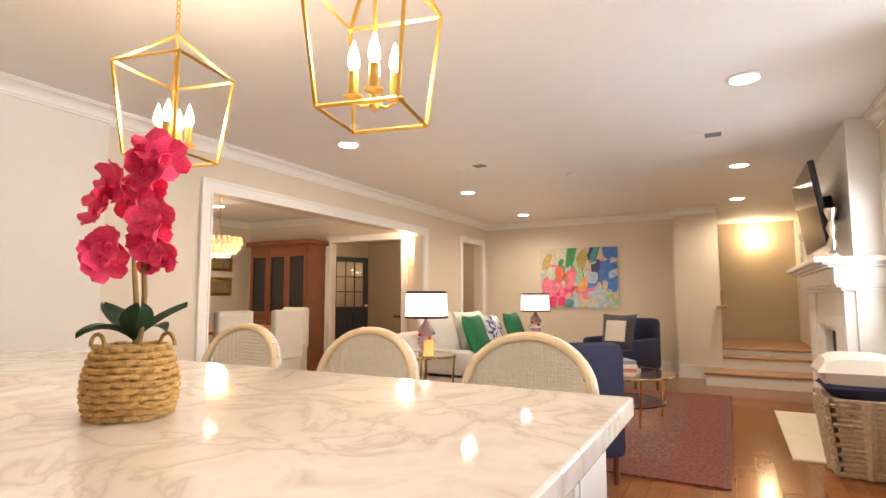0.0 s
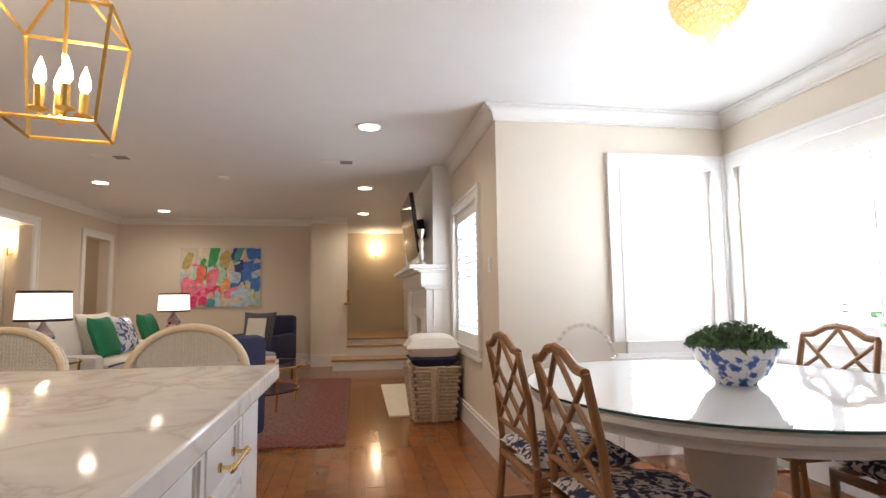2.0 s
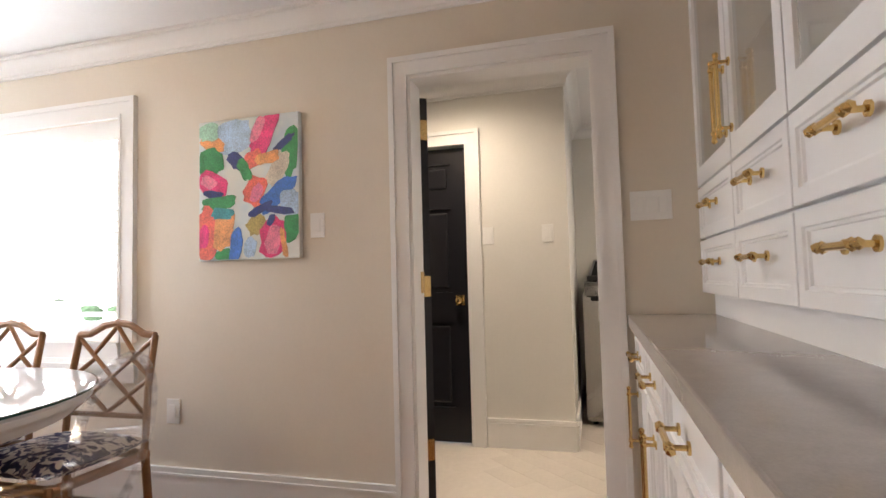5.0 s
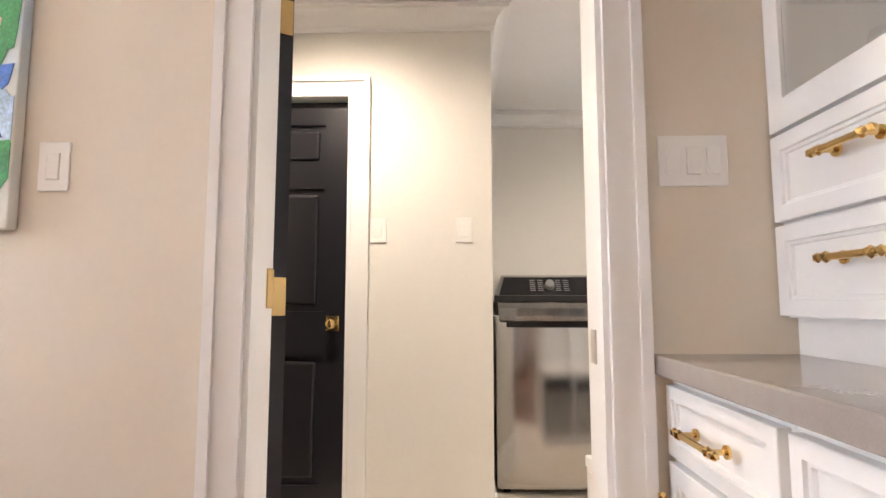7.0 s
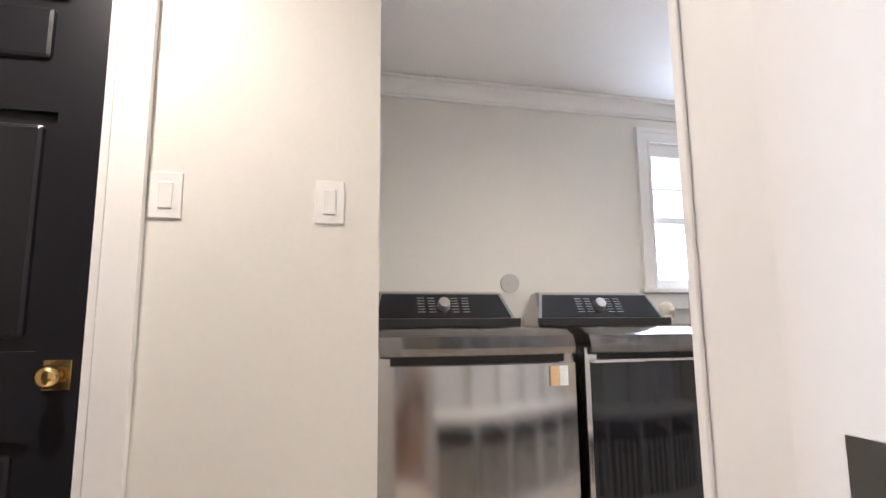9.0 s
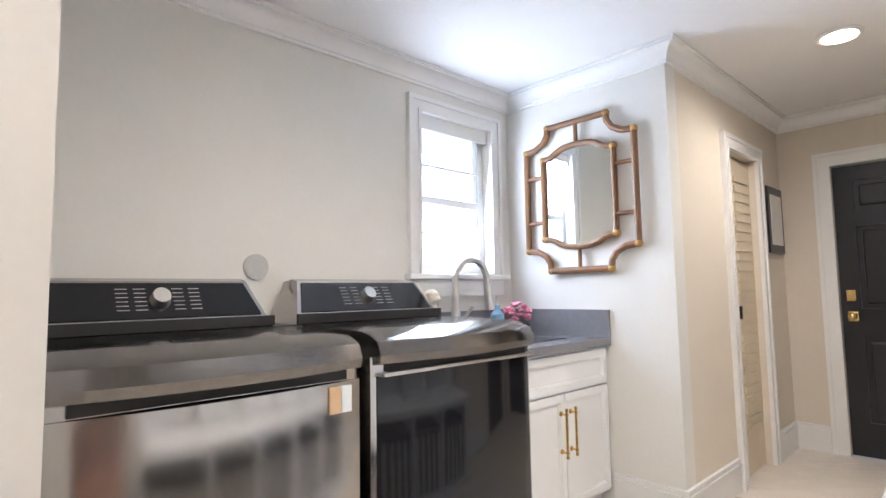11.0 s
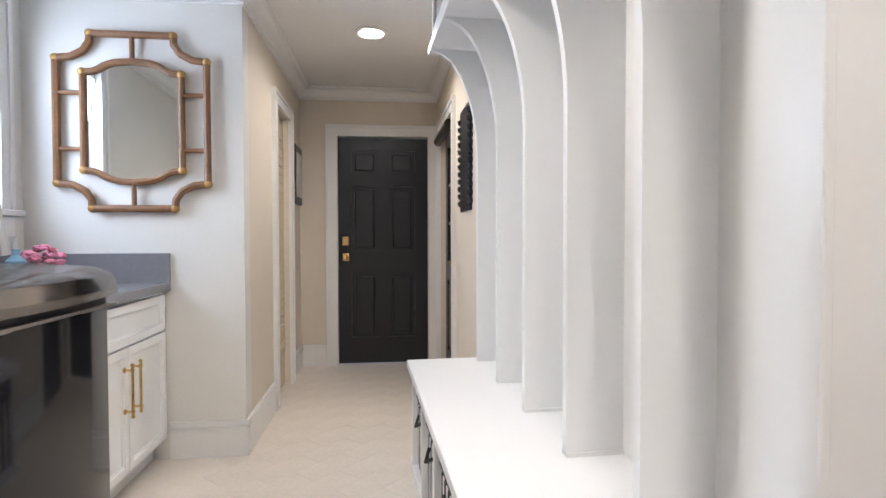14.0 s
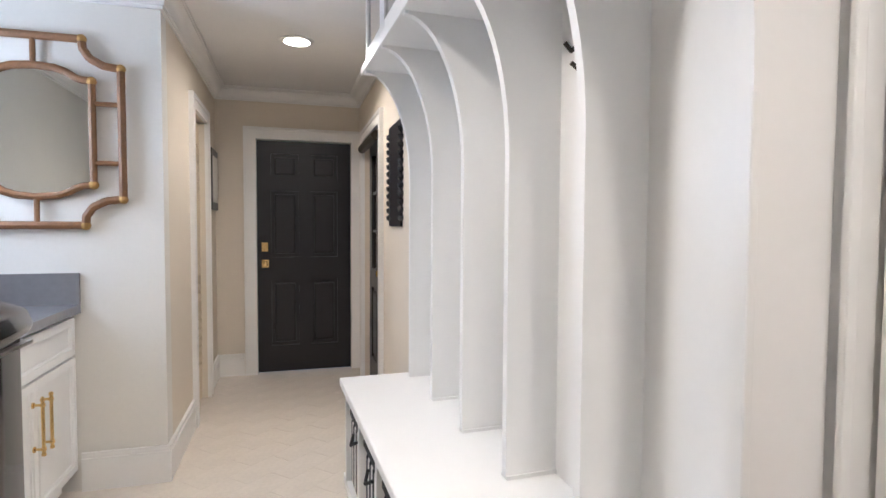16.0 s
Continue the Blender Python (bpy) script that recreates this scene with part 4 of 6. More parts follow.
# hutch wall: base cabinets, worktop, drawers and glazed doors
YB, YU, YC = 0.685, 0.42, 0.73
setting("wall_hutch", bx(bx(nb(), -2.2, 0.0, -0.1, 0.40, 0, 1.4445), -2.2, 0.0, -0.1, 0.10, 1.4445, H), white, "white panelled wall behind the hutch", "wall")
cols = (0.0, -0.44, -0.94, -1.55, -2.12)
for k, (a, b_) in enumerate(zip(cols[1:], cols)):
    u = thing("base_cabinet", "white shaker base cabinet with brass pulls", "cabinet", group="hutch base cabinets")
    part("body", bx(nb(), a, b_ - 0.002, 0.401, YB, 0.1, 0.905), cab_w, u)
    part("toe_kick", bx(nb(), a, b_ - 0.002, 0.401, YB - 0.06, 0.0, 0.1), cab_w, u)
    dr = part("drawer", front(nb(), a + 0.012, b_ - 0.014, YB, 0.735, 0.885, 1, 0.02, 0.04), cab_w, u)
    mx = (a + b_) / 2
    part("handle", pull(nb(), (mx - 0.06, YB + 0.02, 0.81), (mx + 0.06, YB + 0.02, 0.81), (0, 0.035, 0)), brass, dr, "brass bar pull", True)
    if k == 0:
        do = part("door", front(nb(), a + 0.012, b_ - 0.014, YB, 0.12, 0.72), cab_w, u)
        part("handle", pull(nb(), (a + 0.38, YB + 0.02, 0.46), (a + 0.38, YB + 0.02, 0.64), (0, 0.035, 0)), brass, do, "brass bar pull", True)
    else:
        for p, q, hx in ((a + 0.012, mx - 0.003, mx - 0.03), (mx + 0.003, b_ - 0.014, mx + 0.03)):
            do = part("door", front(nb(), p, q, YB, 0.12, 0.72), cab_w, u)
            part("handle", pull(nb(), (hx, YB + 0.02, 0.46), (hx, YB + 0.02, 0.64), (0, 0.035, 0)), brass, do, "brass bar pull", True)
wt = thing("hutch_worktop", "glossy taupe quartz worktop on the hutch", "worktop")
part("slab", bx(nb(), -2.15, -0.002, 0.401, YC, 0.906, 0.95, 0.004), grey_top, wt)
ucols = (0.0, -0.55, -1.04, -1.62, -2.12)
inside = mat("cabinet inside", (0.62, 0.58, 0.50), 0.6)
for k, (a, b_) in enumerate(zip(ucols[1:], ucols)):
    u = thing("hutch_cabinet", "white hutch cabinet with drawers and a glazed door", "cabinet", group="hutch upper cabinets")
    part("body", bx(nb(), a, b_ - 0.002, 0.401, YU + 0.0, 1.03, 1.445), cab_w, u)
    mx = (a + b_) / 2
    for z0, z1 in ((1.035, 1.235), (1.245, 1.44)):
        dr = part("drawer", front(nb(), a + 0.004, b_ - 0.006, YU, z0, z1, 1, 0.022, 0.05), cab_w, u)
        zc = z1 - 0.085
        part("handle", pull(nb(), (mx - 0.055, YU + 0.022, zc), (mx + 0.055, YU + 0.022, zc), (0, 0.036, 0), 0.007), brass, dr, "turned brass bar pull", True)
    d = nb()
    s = 0.06
    for p, q, lo, hi in ((a + 0.004, a + s, 1.45, 2.42), (b_ - s, b_ - 0.006, 1.45, 2.42), (a + s, b_ - s, 1.45, 1.52), (a + s, b_ - s, 2.35, 2.42)):
        bx(d, p, q, YU, YU + 0.022, lo, hi)
    do = part("door", d, cab_w, u)
    part("pane", bx(nb(), a + s, b_ - s, YU + 0.008, YU + 0.012, 1.52, 2.35), glass, do, "clear glass pane").visible_shadow = False
    hx = a + 0.035 if k % 2 == 0 else b_ - 0.035
    part("handle", pull(nb(), (hx, YU + 0.022, 1.54), (hx, YU + 0.022, 1.74), (0, 0.036, 0), 0.007), brass, do, "turned brass bar pull", True)
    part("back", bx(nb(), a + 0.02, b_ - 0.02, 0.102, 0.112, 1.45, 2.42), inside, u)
    for x0, x1 in ((a, a + 0.018), (b_ - 0.02, b_ - 0.002)):
        part("side", bx(nb(), x0, x1, 0.102, YU - 0.001, 1.447, 2.42), cab_w, u)
    part("top", bx(nb(), a, b_ - 0.002, 0.102, YU, 2.422, H - 0.002), cab_w, u)
    part("floor", bx(nb(), a + 0.02, b_ - 0.02, 0.113, YU - 0.001, 1.446, 1.455), cab_w, u)
    for z in (1.76, 2.08):
        part("shelf", bx(nb(), a + 0.019, b_ - 0.021, 0.113, YU - 0.03, z, z + 0.01), acrylic, u, "clear glass shelf")
    rg = random.Random(k)
    for z in (1.456, 1.771, 2.091):
        for q in range(3):
            gw = thing("wine_glass", "clear stemmed glass inside the hutch", "glass", pose(a + 0.12 + (b_ - a - 0.24) * q / 2, 0.22 + rg.uniform(0, 0.07), z), "glassware in the hutch")
            part("bowl", lathe(nb(), [(0.032, 0), (0.032, 0.004), (0.005, 0.01), (0.005, 0.08), (0.03, 0.11), (0.036, 0.15), (0.03, 0.19)], seg=14), acrylic, gw, smooth=True)

# ---- breakfast nook ----
TX, TY = -1.26, 3.24
tb = thing("pedestal_table", "round white pedestal table with moulded edge", "table", pose(TX, TY, 0))
part("tabletop", lathe(nb(), [(0.70, 0.665), (0.72, 0.67), (0.73, 0.70), (0.76, 0.705), (0.775, 0.72), (0.775, 0.74), (0.765, 0.752)], seg=64), white, tb, smooth=True)
part("pedestal", lathe(nb(), [(0.30, 0.10), (0.24, 0.14), (0.15, 0.2), (0.13, 0.3), (0.16, 0.42), (0.17, 0.55), (0.22, 0.62), (0.3, 0.668)], seg=32), white, tb, smooth=True)
for k in range(4):
    a = math.pi / 4 + k * math.pi / 2
    c, s = math.cos(a), math.sin(a)
    part("foot", tube(nb(), [(c * 0.12, s * 0.12, 0.2), (c * 0.25, s * 0.25, 0.15), (c * 0.38, s * 0.38, 0.05), (c * 0.44, s * 0.44, 0.035)], 0.033, 10), white, tb, smooth=True)
gt = thing("glass_table_cover", "round clear glass cover on the table", "glass top", pose(TX, TY, 0))
gl_top = mat("reflective glass cover", (0.80, 0.83, 0.83), 0.03, spec=0.9, var=0.0)
part("glass", lathe(nb(), [(0.785, 0.7525), (0.79, 0.758), (0.785, 0.764)], seg=64), gl_top, gt, smooth=True)
part("edge", lathe(nb(), [(0.7915, 0.7545), (0.7915, 0.7620)], seg=64), mat("green glass edge", (0.02, 0.07, 0.06), 0.1), gt)
bw_ = thing("planter_bowl", "blue and white porcelain bowl on the table", "bowl", pose(-1.24, 3.2, 0.765) @ Matrix.Diagonal((0.88, 0.88, 0.88, 1)))
part("bowl", lathe(nb(), [(0.085, 0.0), (0.09, 0.015), (0.13, 0.05), (0.165, 0.11), (0.18, 0.16), (0.185, 0.168), (0.175, 0.168), (0.15, 0.12)], seg=40), bluewhite, bw_, smooth=True)
pl = thing("potted_greenery", "soft green leafy plant filling the bowl", "plant", pose(-1.24, 3.2, 0.885) @ Matrix.Diagonal((0.9, 0.9, 0.9, 1)))
fb = nb()
r5 = random.Random(5)
for _ in range(900):
    a, q = r5.uniform(0, 6.28), math.sqrt(r5.random()) * 0.2
    z = 0.02 + 0.11 * (1 - (q / 0.22) ** 2) * r5.uniform(0.3, 1.1)
    m = pose(q * math.cos(a), q * math.sin(a), z, r5.uniform(-60, 60), r5.uniform(-60, 60), r5.uniform(0, 360))
    L = r5.uniform(0.014, 0.028)
    vs = [fb.verts.new(m @ Vector(p)) for p in ((-L, 0, 0), (0, L * 0.4, 0.003), (L, 0, 0), (0, -L * 0.4, 0.003))]
    fb.faces.new(vs)
part("foliage", fb, herb, pl)


def bamboo_chair(name_m):
    e = thing("dining_chair", "brown faux-bamboo dining chair with fretwork back and ikat seat", "chair", name_m, "fretwork chairs round the table")
    part("seat", pillow_bm(0.49, 0.47, 0.09, pose(0, 0, 0.465)), ikat, e, "navy and white ikat cushion", True)
    fr = nb()
    for p, q in (((-0.23, -0.21, 0.41), (0.23, -0.21, 0.41)), ((-0.23, 0.21, 0.41), (0.23, 0.21, 0.41)), ((-0.23, -0.21, 0.41), (-0.23, 0.21, 0.41)), ((0.23, -0.21, 0.41), (0.23, 0.21, 0.41))):
        rod(fr, p, q, 0.02)
    part("seat_frame", fr, chairwood, e)
    for s in (-1, 1):
        part("leg", rod(nb(), (s * 0.225, -0.21, 0), (s * 0.225, -0.21, 0.43), 0.017), chairwood, e)
        part("leg", rod(nb(), (s * 0.22, 0.25, 0), (s * 0.22, 0.21, 0.43), 0.017), chairwood, e)
        part("back_post", tube(nb(), [(s * 0.22, 0.21, 0.42), (s * 0.215, 0.235, 0.7), (s * 0.21, 0.275, 0.90)], 0.015), chairwood, e)
        part("stretcher", rod(nb(), (s * 0.222, -0.2, 0.2), (s * 0.222, 0.23, 0.2), 0.011), chairwood, e)

    def bk(x, z):
        return Vector((x, 0.21 + 0.065 * max(0, (z - 0.45) / 0.45), z))
    part("top_rail", tube(nb(), [bk(-0.21, 0.90), bk(-0.15, 0.905), bk(-0.07, 0.945), bk(0, 0.955), bk(0.07, 0.945), bk(0.15, 0.905), bk(0.21, 0.90)], 0.016), chairwood, e)
    part("lower_rail", rod(nb(), bk(-0.21, 0.56), bk(0.21, 0.56), 0.012), chairwood, e)
    fw = [((-0.2, 0.88), (0.0, 0.72)), ((0.2, 0.88), (0.0, 0.72)), ((-0.2, 0.57), (0.0, 0.72)), ((0.2, 0.57), (0.0, 0.72)), ((0, 0.94), (-0.11, 0.82)), ((0, 0.94), (0.11, 0.82)), ((-0.21, 0.72), (-0.1, 0.80)), ((0.21, 0.72), (0.1, 0.80)), ((-0.21, 0.72), (-0.1, 0.64)), ((0.21, 0.72), (0.1, 0.64)), ((0, 0.57), (-0.1, 0.64)), ((0, 0.57), (0.1, 0.64))]
    for p, q in fw:
        part("fret", rod(nb(), bk(*p), bk(*q), 0.010), chairwood, e)
    return e


ch = bamboo_chair(pose(-1.82, 2.895, 0, 0, 0, 90))
copy_thing(ch, pose(-1.84, 3.50, 0, 0, 0, 92))
copy_thing(ch, pose(-0.66, 2.93, 0, 0, 0, -90))
copy_thing(ch, pose(-0.66, 3.58, 0, 0, 0, -90))


def ghost_chair(m):
    e = thing("ghost_chair", "clear acrylic armchair with an oval back", "chair", m, "clear acrylic chairs")
    part("seat", bx(nb(), -0.24, 0.24, -0.22, 0.22, 0.44, 0.462, 0.008), acrylic, e)
    for s in (-1, 1):
        part("leg", rod(nb(), (s * 0.23, -0.21, 0), (s * 0.22, -0.2, 0.45), 0.018), acrylic, e)
        part("leg", rod(nb(), (s * 0.22, 0.26, 0), (s * 0.21, 0.2, 0.45), 0.018), acrylic, e)
        part("arm", tube(nb(), [(s * 0.20, 0.24, 0.68), (s * 0.26, 0.1, 0.66), (s * 0.26, -0.1, 0.64), (s * 0.235, -0.17, 0.46)], 0.015), acrylic, e)
    o = nb()
    pts = [(0.2 * math.cos(t), 0.22 + 0.07 * (math.sin(t) + 1) / 2, 0.71 + 0.22 * math.sin(t)) for t in [2 * math.pi * i / 28 for i in range(29)]]
    tube(o, pts, 0.013)
    part("back_rim", o, acrylic, e, smooth=True)
    bp_ = nb()
    vs = [bp_.verts.new(p) for p in pts[:-1]]
    f = bp_.faces.new(vs)
    bmesh.ops.solidify(bp_, geom=[f], thickness=0.006)
    part("back_panel", bp_, acrylic, e)
    return e


gc = ghost_chair(pose(-1.25, 2.34, 0, 0, 0, 200))
copy_thing(gc, pose(-1.3, 4.25, 0, 0, 0, 0))

# ---- living room ----
fp = thing("fireplace", "white painted fireplace with panelled mantel", "fireplace")
BXF = -1.97
part("chimney_breast", holes(nb(), "x", BXF, XR - 0.004, 6.62, 8.7, 0, H - 0.002, [(7.15, 8.15, 0, 0.85)]), white, fp)
part("firebox", bx(nb(), BXF + 0.05, XR - 0.03, 7.16, 8.14, 0.0, 0.85), dark, fp, "black firebox")
for y0, y1 in ((6.64, 7.10), (8.2, 8.66)):
    part("pilaster", bx(nb(), BXF - 0.07, BXF - 0.001, y0, y1, 0, 1.19, 0.004), white, fp)
    part("pilaster_panel", bx(nb(), BXF - 0.08, BXF - 0.071, y0 + 0.07, y1 - 0.07, 0.22, 1.0, 0.004), white, fp)
    part("plinth", bx(nb(), BXF - 0.085, BXF - 0.071, y0 - 0.005, y1 + 0.005, 0, 0.18, 0.004), white, fp)
part("frieze", bx(nb(), BXF - 0.05, BXF - 0.001, 7.102, 8.198, 0.90, 1.19), white, fp)
steps = ((0.09, 1.192, 1.215), (0.12, 1.217, 1.235), (0.13, 1.237, 1.36), (0.16, 1.362, 1.38), (0.20, 1.382, 1.40))
for o, lo, hi in steps:
    part("mantel_moulding", bx(nb(), BXF - o, XR - 0.003, 6.617 - o * 0.25, 8.703 + o * 0.25, lo, hi, 0.003), white, fp)
part("mantel_shelf", bx(nb(), BXF - 0.25, XR - 0.003, 6.54, 8.78, 1.402, 1.44, 0.006), white, fp, "white mantel shelf")
setting("hearth", bx(nb(), -2.43, BXF - 0.087, 6.4, 8.25, -0.01, 0.012), stone, "cream stone hearth slab", "hearth")
tv = thing("television", "black flat television tilted on a wall bracket", "television", pose(BXF - 0.17, 7.3, 1.87, 0, -8, 0))
part("panel", bx(nb(), -0.02, 0.025, -0.6, 0.6, -0.33, 0.33, 0.008), screen, tv)
part("bracket", bx(nb(), 0.02, 0.16, -0.1, 0.1, -0.1, 0.1), dark, tv)
for y in (6.62, 8.4):
    c = thing("candlestick", "turned clear glass candlestick on the mantel", "candlestick", pose(BXF - 0.12, y, 1.441))
    part("body", lathe(nb(), [(0.05, 0), (0.05, 0.02), (0.02, 0.05), (0.035, 0.1), (0.018, 0.15), (0.035, 0.21), (0.018, 0.27), (0.04, 0.33), (0.04, 0.36)], seg=16), nickel, c, smooth=True)
bk = thing("log_basket", "woven wicker basket holding folded throws", "basket", pose(-2.04, 6.28, 0))
wb = nb()
for row in range(16):
    z = 0.018 + row * 0.031
    for side in range(4):
        for k in range(9):
            u = -0.19 + 0.38 * (k + 0.5 * (row % 2)) / 8.5
            g = 0.80 + 0.5 * z
            p = Vector((u * g, -0.205 * g - (0.006 if (k + row) % 2 else 0), z))
            q = p + Vector((0.042, 0, 0))
            m = pose(0, 0, 0, 0, 0, 90 * side)
            rod(wb, m @ p, m @ q, 0.0155, seg=5)
part("weave", wb, wicker, bk, "plaited wicker strands")
part("liner", lathe(nb(), [(0.205, 0.005), (0.27, 0.48)], seg=4), wicker, bk)
th = thing("throw_blanket", "folded cream throw on the basket", "blanket", pose(-2.05, 6.25, 0.56))
part("cloth", pillow_bm(0.5, 0.46, 0.24, pose(0, 0, 0.1)), linen, th, smooth=True)
th2 = thing("throw_blanket", "navy throw under the cream one", "blanket", pose(-2.04, 6.26, 0.50))
part("cloth", pillow_bm(0.46, 0.44, 0.16, pose(0, 0, 0.06)), navy, th2, smooth=True)

rug = thing("persian_rug", "worn red Persian rug with a pink border", "rug")
part("field", bx(nb(), -5.0, -3.2, 5.85, 8.6, 0.001, 0.012), rug_m, rug)
rb = nb()
bx(rb, -3.2, -2.85, 5.5, 8.93, 0.001, 0.013)
bx(rb, -5.35, -5.0, 5.5, 8.93, 0.001, 0.013)
bx(rb, -5.0, -3.2, 5.5, 5.85, 0.001, 0.013)
bx(rb, -5.0, -3.2, 8.6, 8.93, 0.001, 0.013)
part("border", rb, rug_b, rug)
part("edge", bx(nb(), -2.85, -2.815, 5.5, 8.93, 0.001, 0.012), rug_m, rug)

sf = thing("sofa", "cream linen sofa with dark piping", "sofa", pose(-5.45, 7.6, 0))
part("base", bx(nb(), -0.42, 0.42, -1.05, 1.05, 0.013, 0.42, 0.03), linen, sf)
part("backrest", bx(nb(), -0.46, -0.24, -1.05, 1.05, 0.4, 0.78, 0.07), linen, sf, smooth=True)
for s in (-1, 1):
    part("arm", bx(nb(), -0.42, 0.42, s * 1.05, s * 0.86, 0.3, 0.62, 0.06), linen, sf, smooth=True)
for s in (-1, 1):
    part("seat_cushion", bx(nb(), -0.26, 0.44, min(0, s * 0.85), max(0, s * 0.85), 0.40, 0.52, 0.04), linen, sf, smooth=True)
part("piping", tube(nb(), [(0.44, -0.85, 0.5), (0.44, 0.85, 0.5)], 0.008), navy, sf, "dark piping")
for y in (-0.6, 0.25):
    part("back_cushion", pillow_bm(0.75, 0.5, 0.2, pose(-0.15, y, 0.74, 75, 0, 90)), linen, sf, smooth=True)
for y, mm, lab in ((7.5, green, "emerald green velvet cushion"), (8.75, green, "emerald green velvet cushion"), (8.0, bluewhite, "blue and white patterned cushion")):
    c = thing("throw_pillow", lab + " on the sofa", "cushion", pose(-5.38, y, 0.73, 70, 0, 90), "sofa cushions")
    part("cushion", pillow_bm(0.45, 0.45, 0.16, Matrix()), mm, c, smooth=True)


def table_lamp(x, y, z):
    e = thing("table_lamp", "white drum-shaded lamp with coral ceramic base", "lamp", pose(x, y, z), "table lamps beside the sofa")
    part("base", lathe(nb(), [(0.07, 0), (0.075, 0.02), (0.05, 0.04), (0.085, 0.1), (0.05, 0.16), (0.08, 0.21), (0.03, 0.28), (0.012, 0.32)], seg=24), mat("coral and white ceramic", (0.75, 0.55, 0.55), 0.2), e, smooth=True)
    for k in range(10):
        a = k * 2.4
        part("spot", ball(nb(), (0.07 * math.cos(a), 0.07 * math.sin(a), 0.07 + 0.015 * k), 0.02, sub=1), mat("coral glaze", (0.65, 0.05, 0.06), 0.2) if k % 2 else mat("blue glaze", (0.25, 0.4, 0.6), 0.2), e)
    part("shade", lathe(nb(), [(0.2, 0.33), (0.19, 0.56)], seg=40), shade_m, e, "glowing white drum shade", True)
    for zz, r in ((0.325, 0.202), (0.555, 0.192)):
        part("trim_band", lathe(nb(), [(r, zz), (r, zz + 0.022)], seg=40), mat("dark ribbon", (0.04, 0.02, 0.02), 0.7), e)
    lamp("table_lamp_bulb", "POINT", (x, y, z + 0.66), 7, WARM, 0.05)


def glass_table(name, x, y, r, h, label):
    e = thing(name, label, "table", pose(x, y, 0))
    part("glass_top", lathe(nb(), [(r, h - 0.012), (r, h)], seg=40), glass, e).visible_shadow = False
    part("rim", tube(nb(), [(r * math.cos(t), r * math.sin(t), h - 0.008) for t in [2 * math.pi * i / 32 for i in range(33)]], 0.01, 6), brass, e)
    for k in range(4):
        a = k * math.pi / 2 + 0.6
        part("leg", rod(nb(), (r * 0.85 * math.cos(a), r * 0.85 * math.sin(a), 0.0), (r * 0.95 * math.cos(a), r * 0.95 * math.sin(a), h - 0.01), 0.011), brass, e)
    part("shelf", lathe(nb(), [(r * 0.85, h * 0.4), (r * 0.85, h * 0.4 + 0.01)], seg=32), glass, e).visible_shadow = False
    return e


glass_table("side_table", -5.3, 6.15, 0.3, 0.62, "round glass side table with a brass frame")
glass_table("side_table", -5.2, 9.05, 0.3, 0.62, "round glass side table with a brass frame")
table_lamp(-5.3, 6.2, 0.625)
table_lamp(-5.2, 9.1, 0.625)
ct_ = glass_table("coffee_table", -3.75, 7.15, 0.5, 0.44, "round glass coffee table with a brass frame")
for k, (w, c) in enumerate(((0.30, (0.6, 0.55, 0.45)), (0.27, (0.55, 0.25, 0.18)), (0.24, (0.7, 0.68, 0.62)), (0.2, (0.3, 0.33, 0.4)))):
    e = thing("book", "hardback book stacked on the coffee table", "book", pose(-3.7, 7.05, 0.442 + k * 0.032, 0, 0, 10 * k), "books on the coffee table")
    part("cover", bx(nb(), -w / 2, w / 2, -w * 0.65, w * 0.65, 0.0, 0.031, 0.002), mat(f"book cloth {k}", c, 0.7), e)
fr_ = thing("photo_frame", "gold photo frame standing on the side table", "frame", pose(-5.15, 5.98, 0.62, 75, 0, 30))
part("frame", bx(nb(), -0.05, 0.05, 0, 0.15, -0.01, 0.01, 0.004), brass, fr_)


def armchair(m, label):
    e = thing("armchair", label, "armchair", m, "navy armchairs")
    part("seat", bx(nb(), -0.36, 0.36, -0.36, 0.32, 0.16, 0.46, 0.05), navy, e, smooth=True)
    part("backrest", bx(nb(), -0.38, 0.38, 0.26, 0.42, 0.16, 0.86, 0.06), navy, e, smooth=True)
    for s in (-1, 1):
        part("arm", bx(nb(), s * 0.42, s * 0.3, -0.34, 0.3, 0.16, 0.6, 0.05), navy, e, smooth=True)
        for y in (-0.3, 0.34):
            part("leg", rod(nb(), (s * 0.33, y, 0), (s * 0.33, y, 0.17), 0.02), cherry, e)
    return e


armchair(pose(-4.12, 9.55, 0, 0, 0, -18), "navy velvet armchair against the far wall")
armchair(pose(-3.9, 5.4, 0, 0, 0, 215), "navy velvet armchair seen from behind")
c1 = thing("throw_pillow", "white cushion with black greek-key border", "cushion", pose(-4.14, 9.42, 0.68, 76, 0, -18))
part("border", pillow_bm(0.5, 0.5, 0.14, Matrix()), mat("black key pattern", (0.08, 0.08, 0.1), 0.8, var=0.6, scale=60), c1, smooth=True)
part("centre", bx(nb(), -0.14, 0.14, -0.14, 0.14, 0.05, 0.085), linen, c1)
c2 = thing("throw_pillow", "white cushion on the navy armchair", "cushion", pose(-3.8, 5.55, 0.62, 60, 0, 215))
part("cushion", pillow_bm(0.45, 0.4, 0.15, Matrix()), linen, c2, smooth=True)
hr = thing("handrail", "short oak handrail on the stair pier", "handrail")
part("rail", bx(nb(), -2.95, -2.82, 10.2, 10.5, 1.0, 1.035, 0.01), tread_m, hr)
part("post", bx(nb(), -2.9, -2.86, 10.5, 10.55, 1.0, 1.25), tread_m, hr)
sc = thing("wall_sconce", "brass sconce glowing on the stair wall", "sconce")
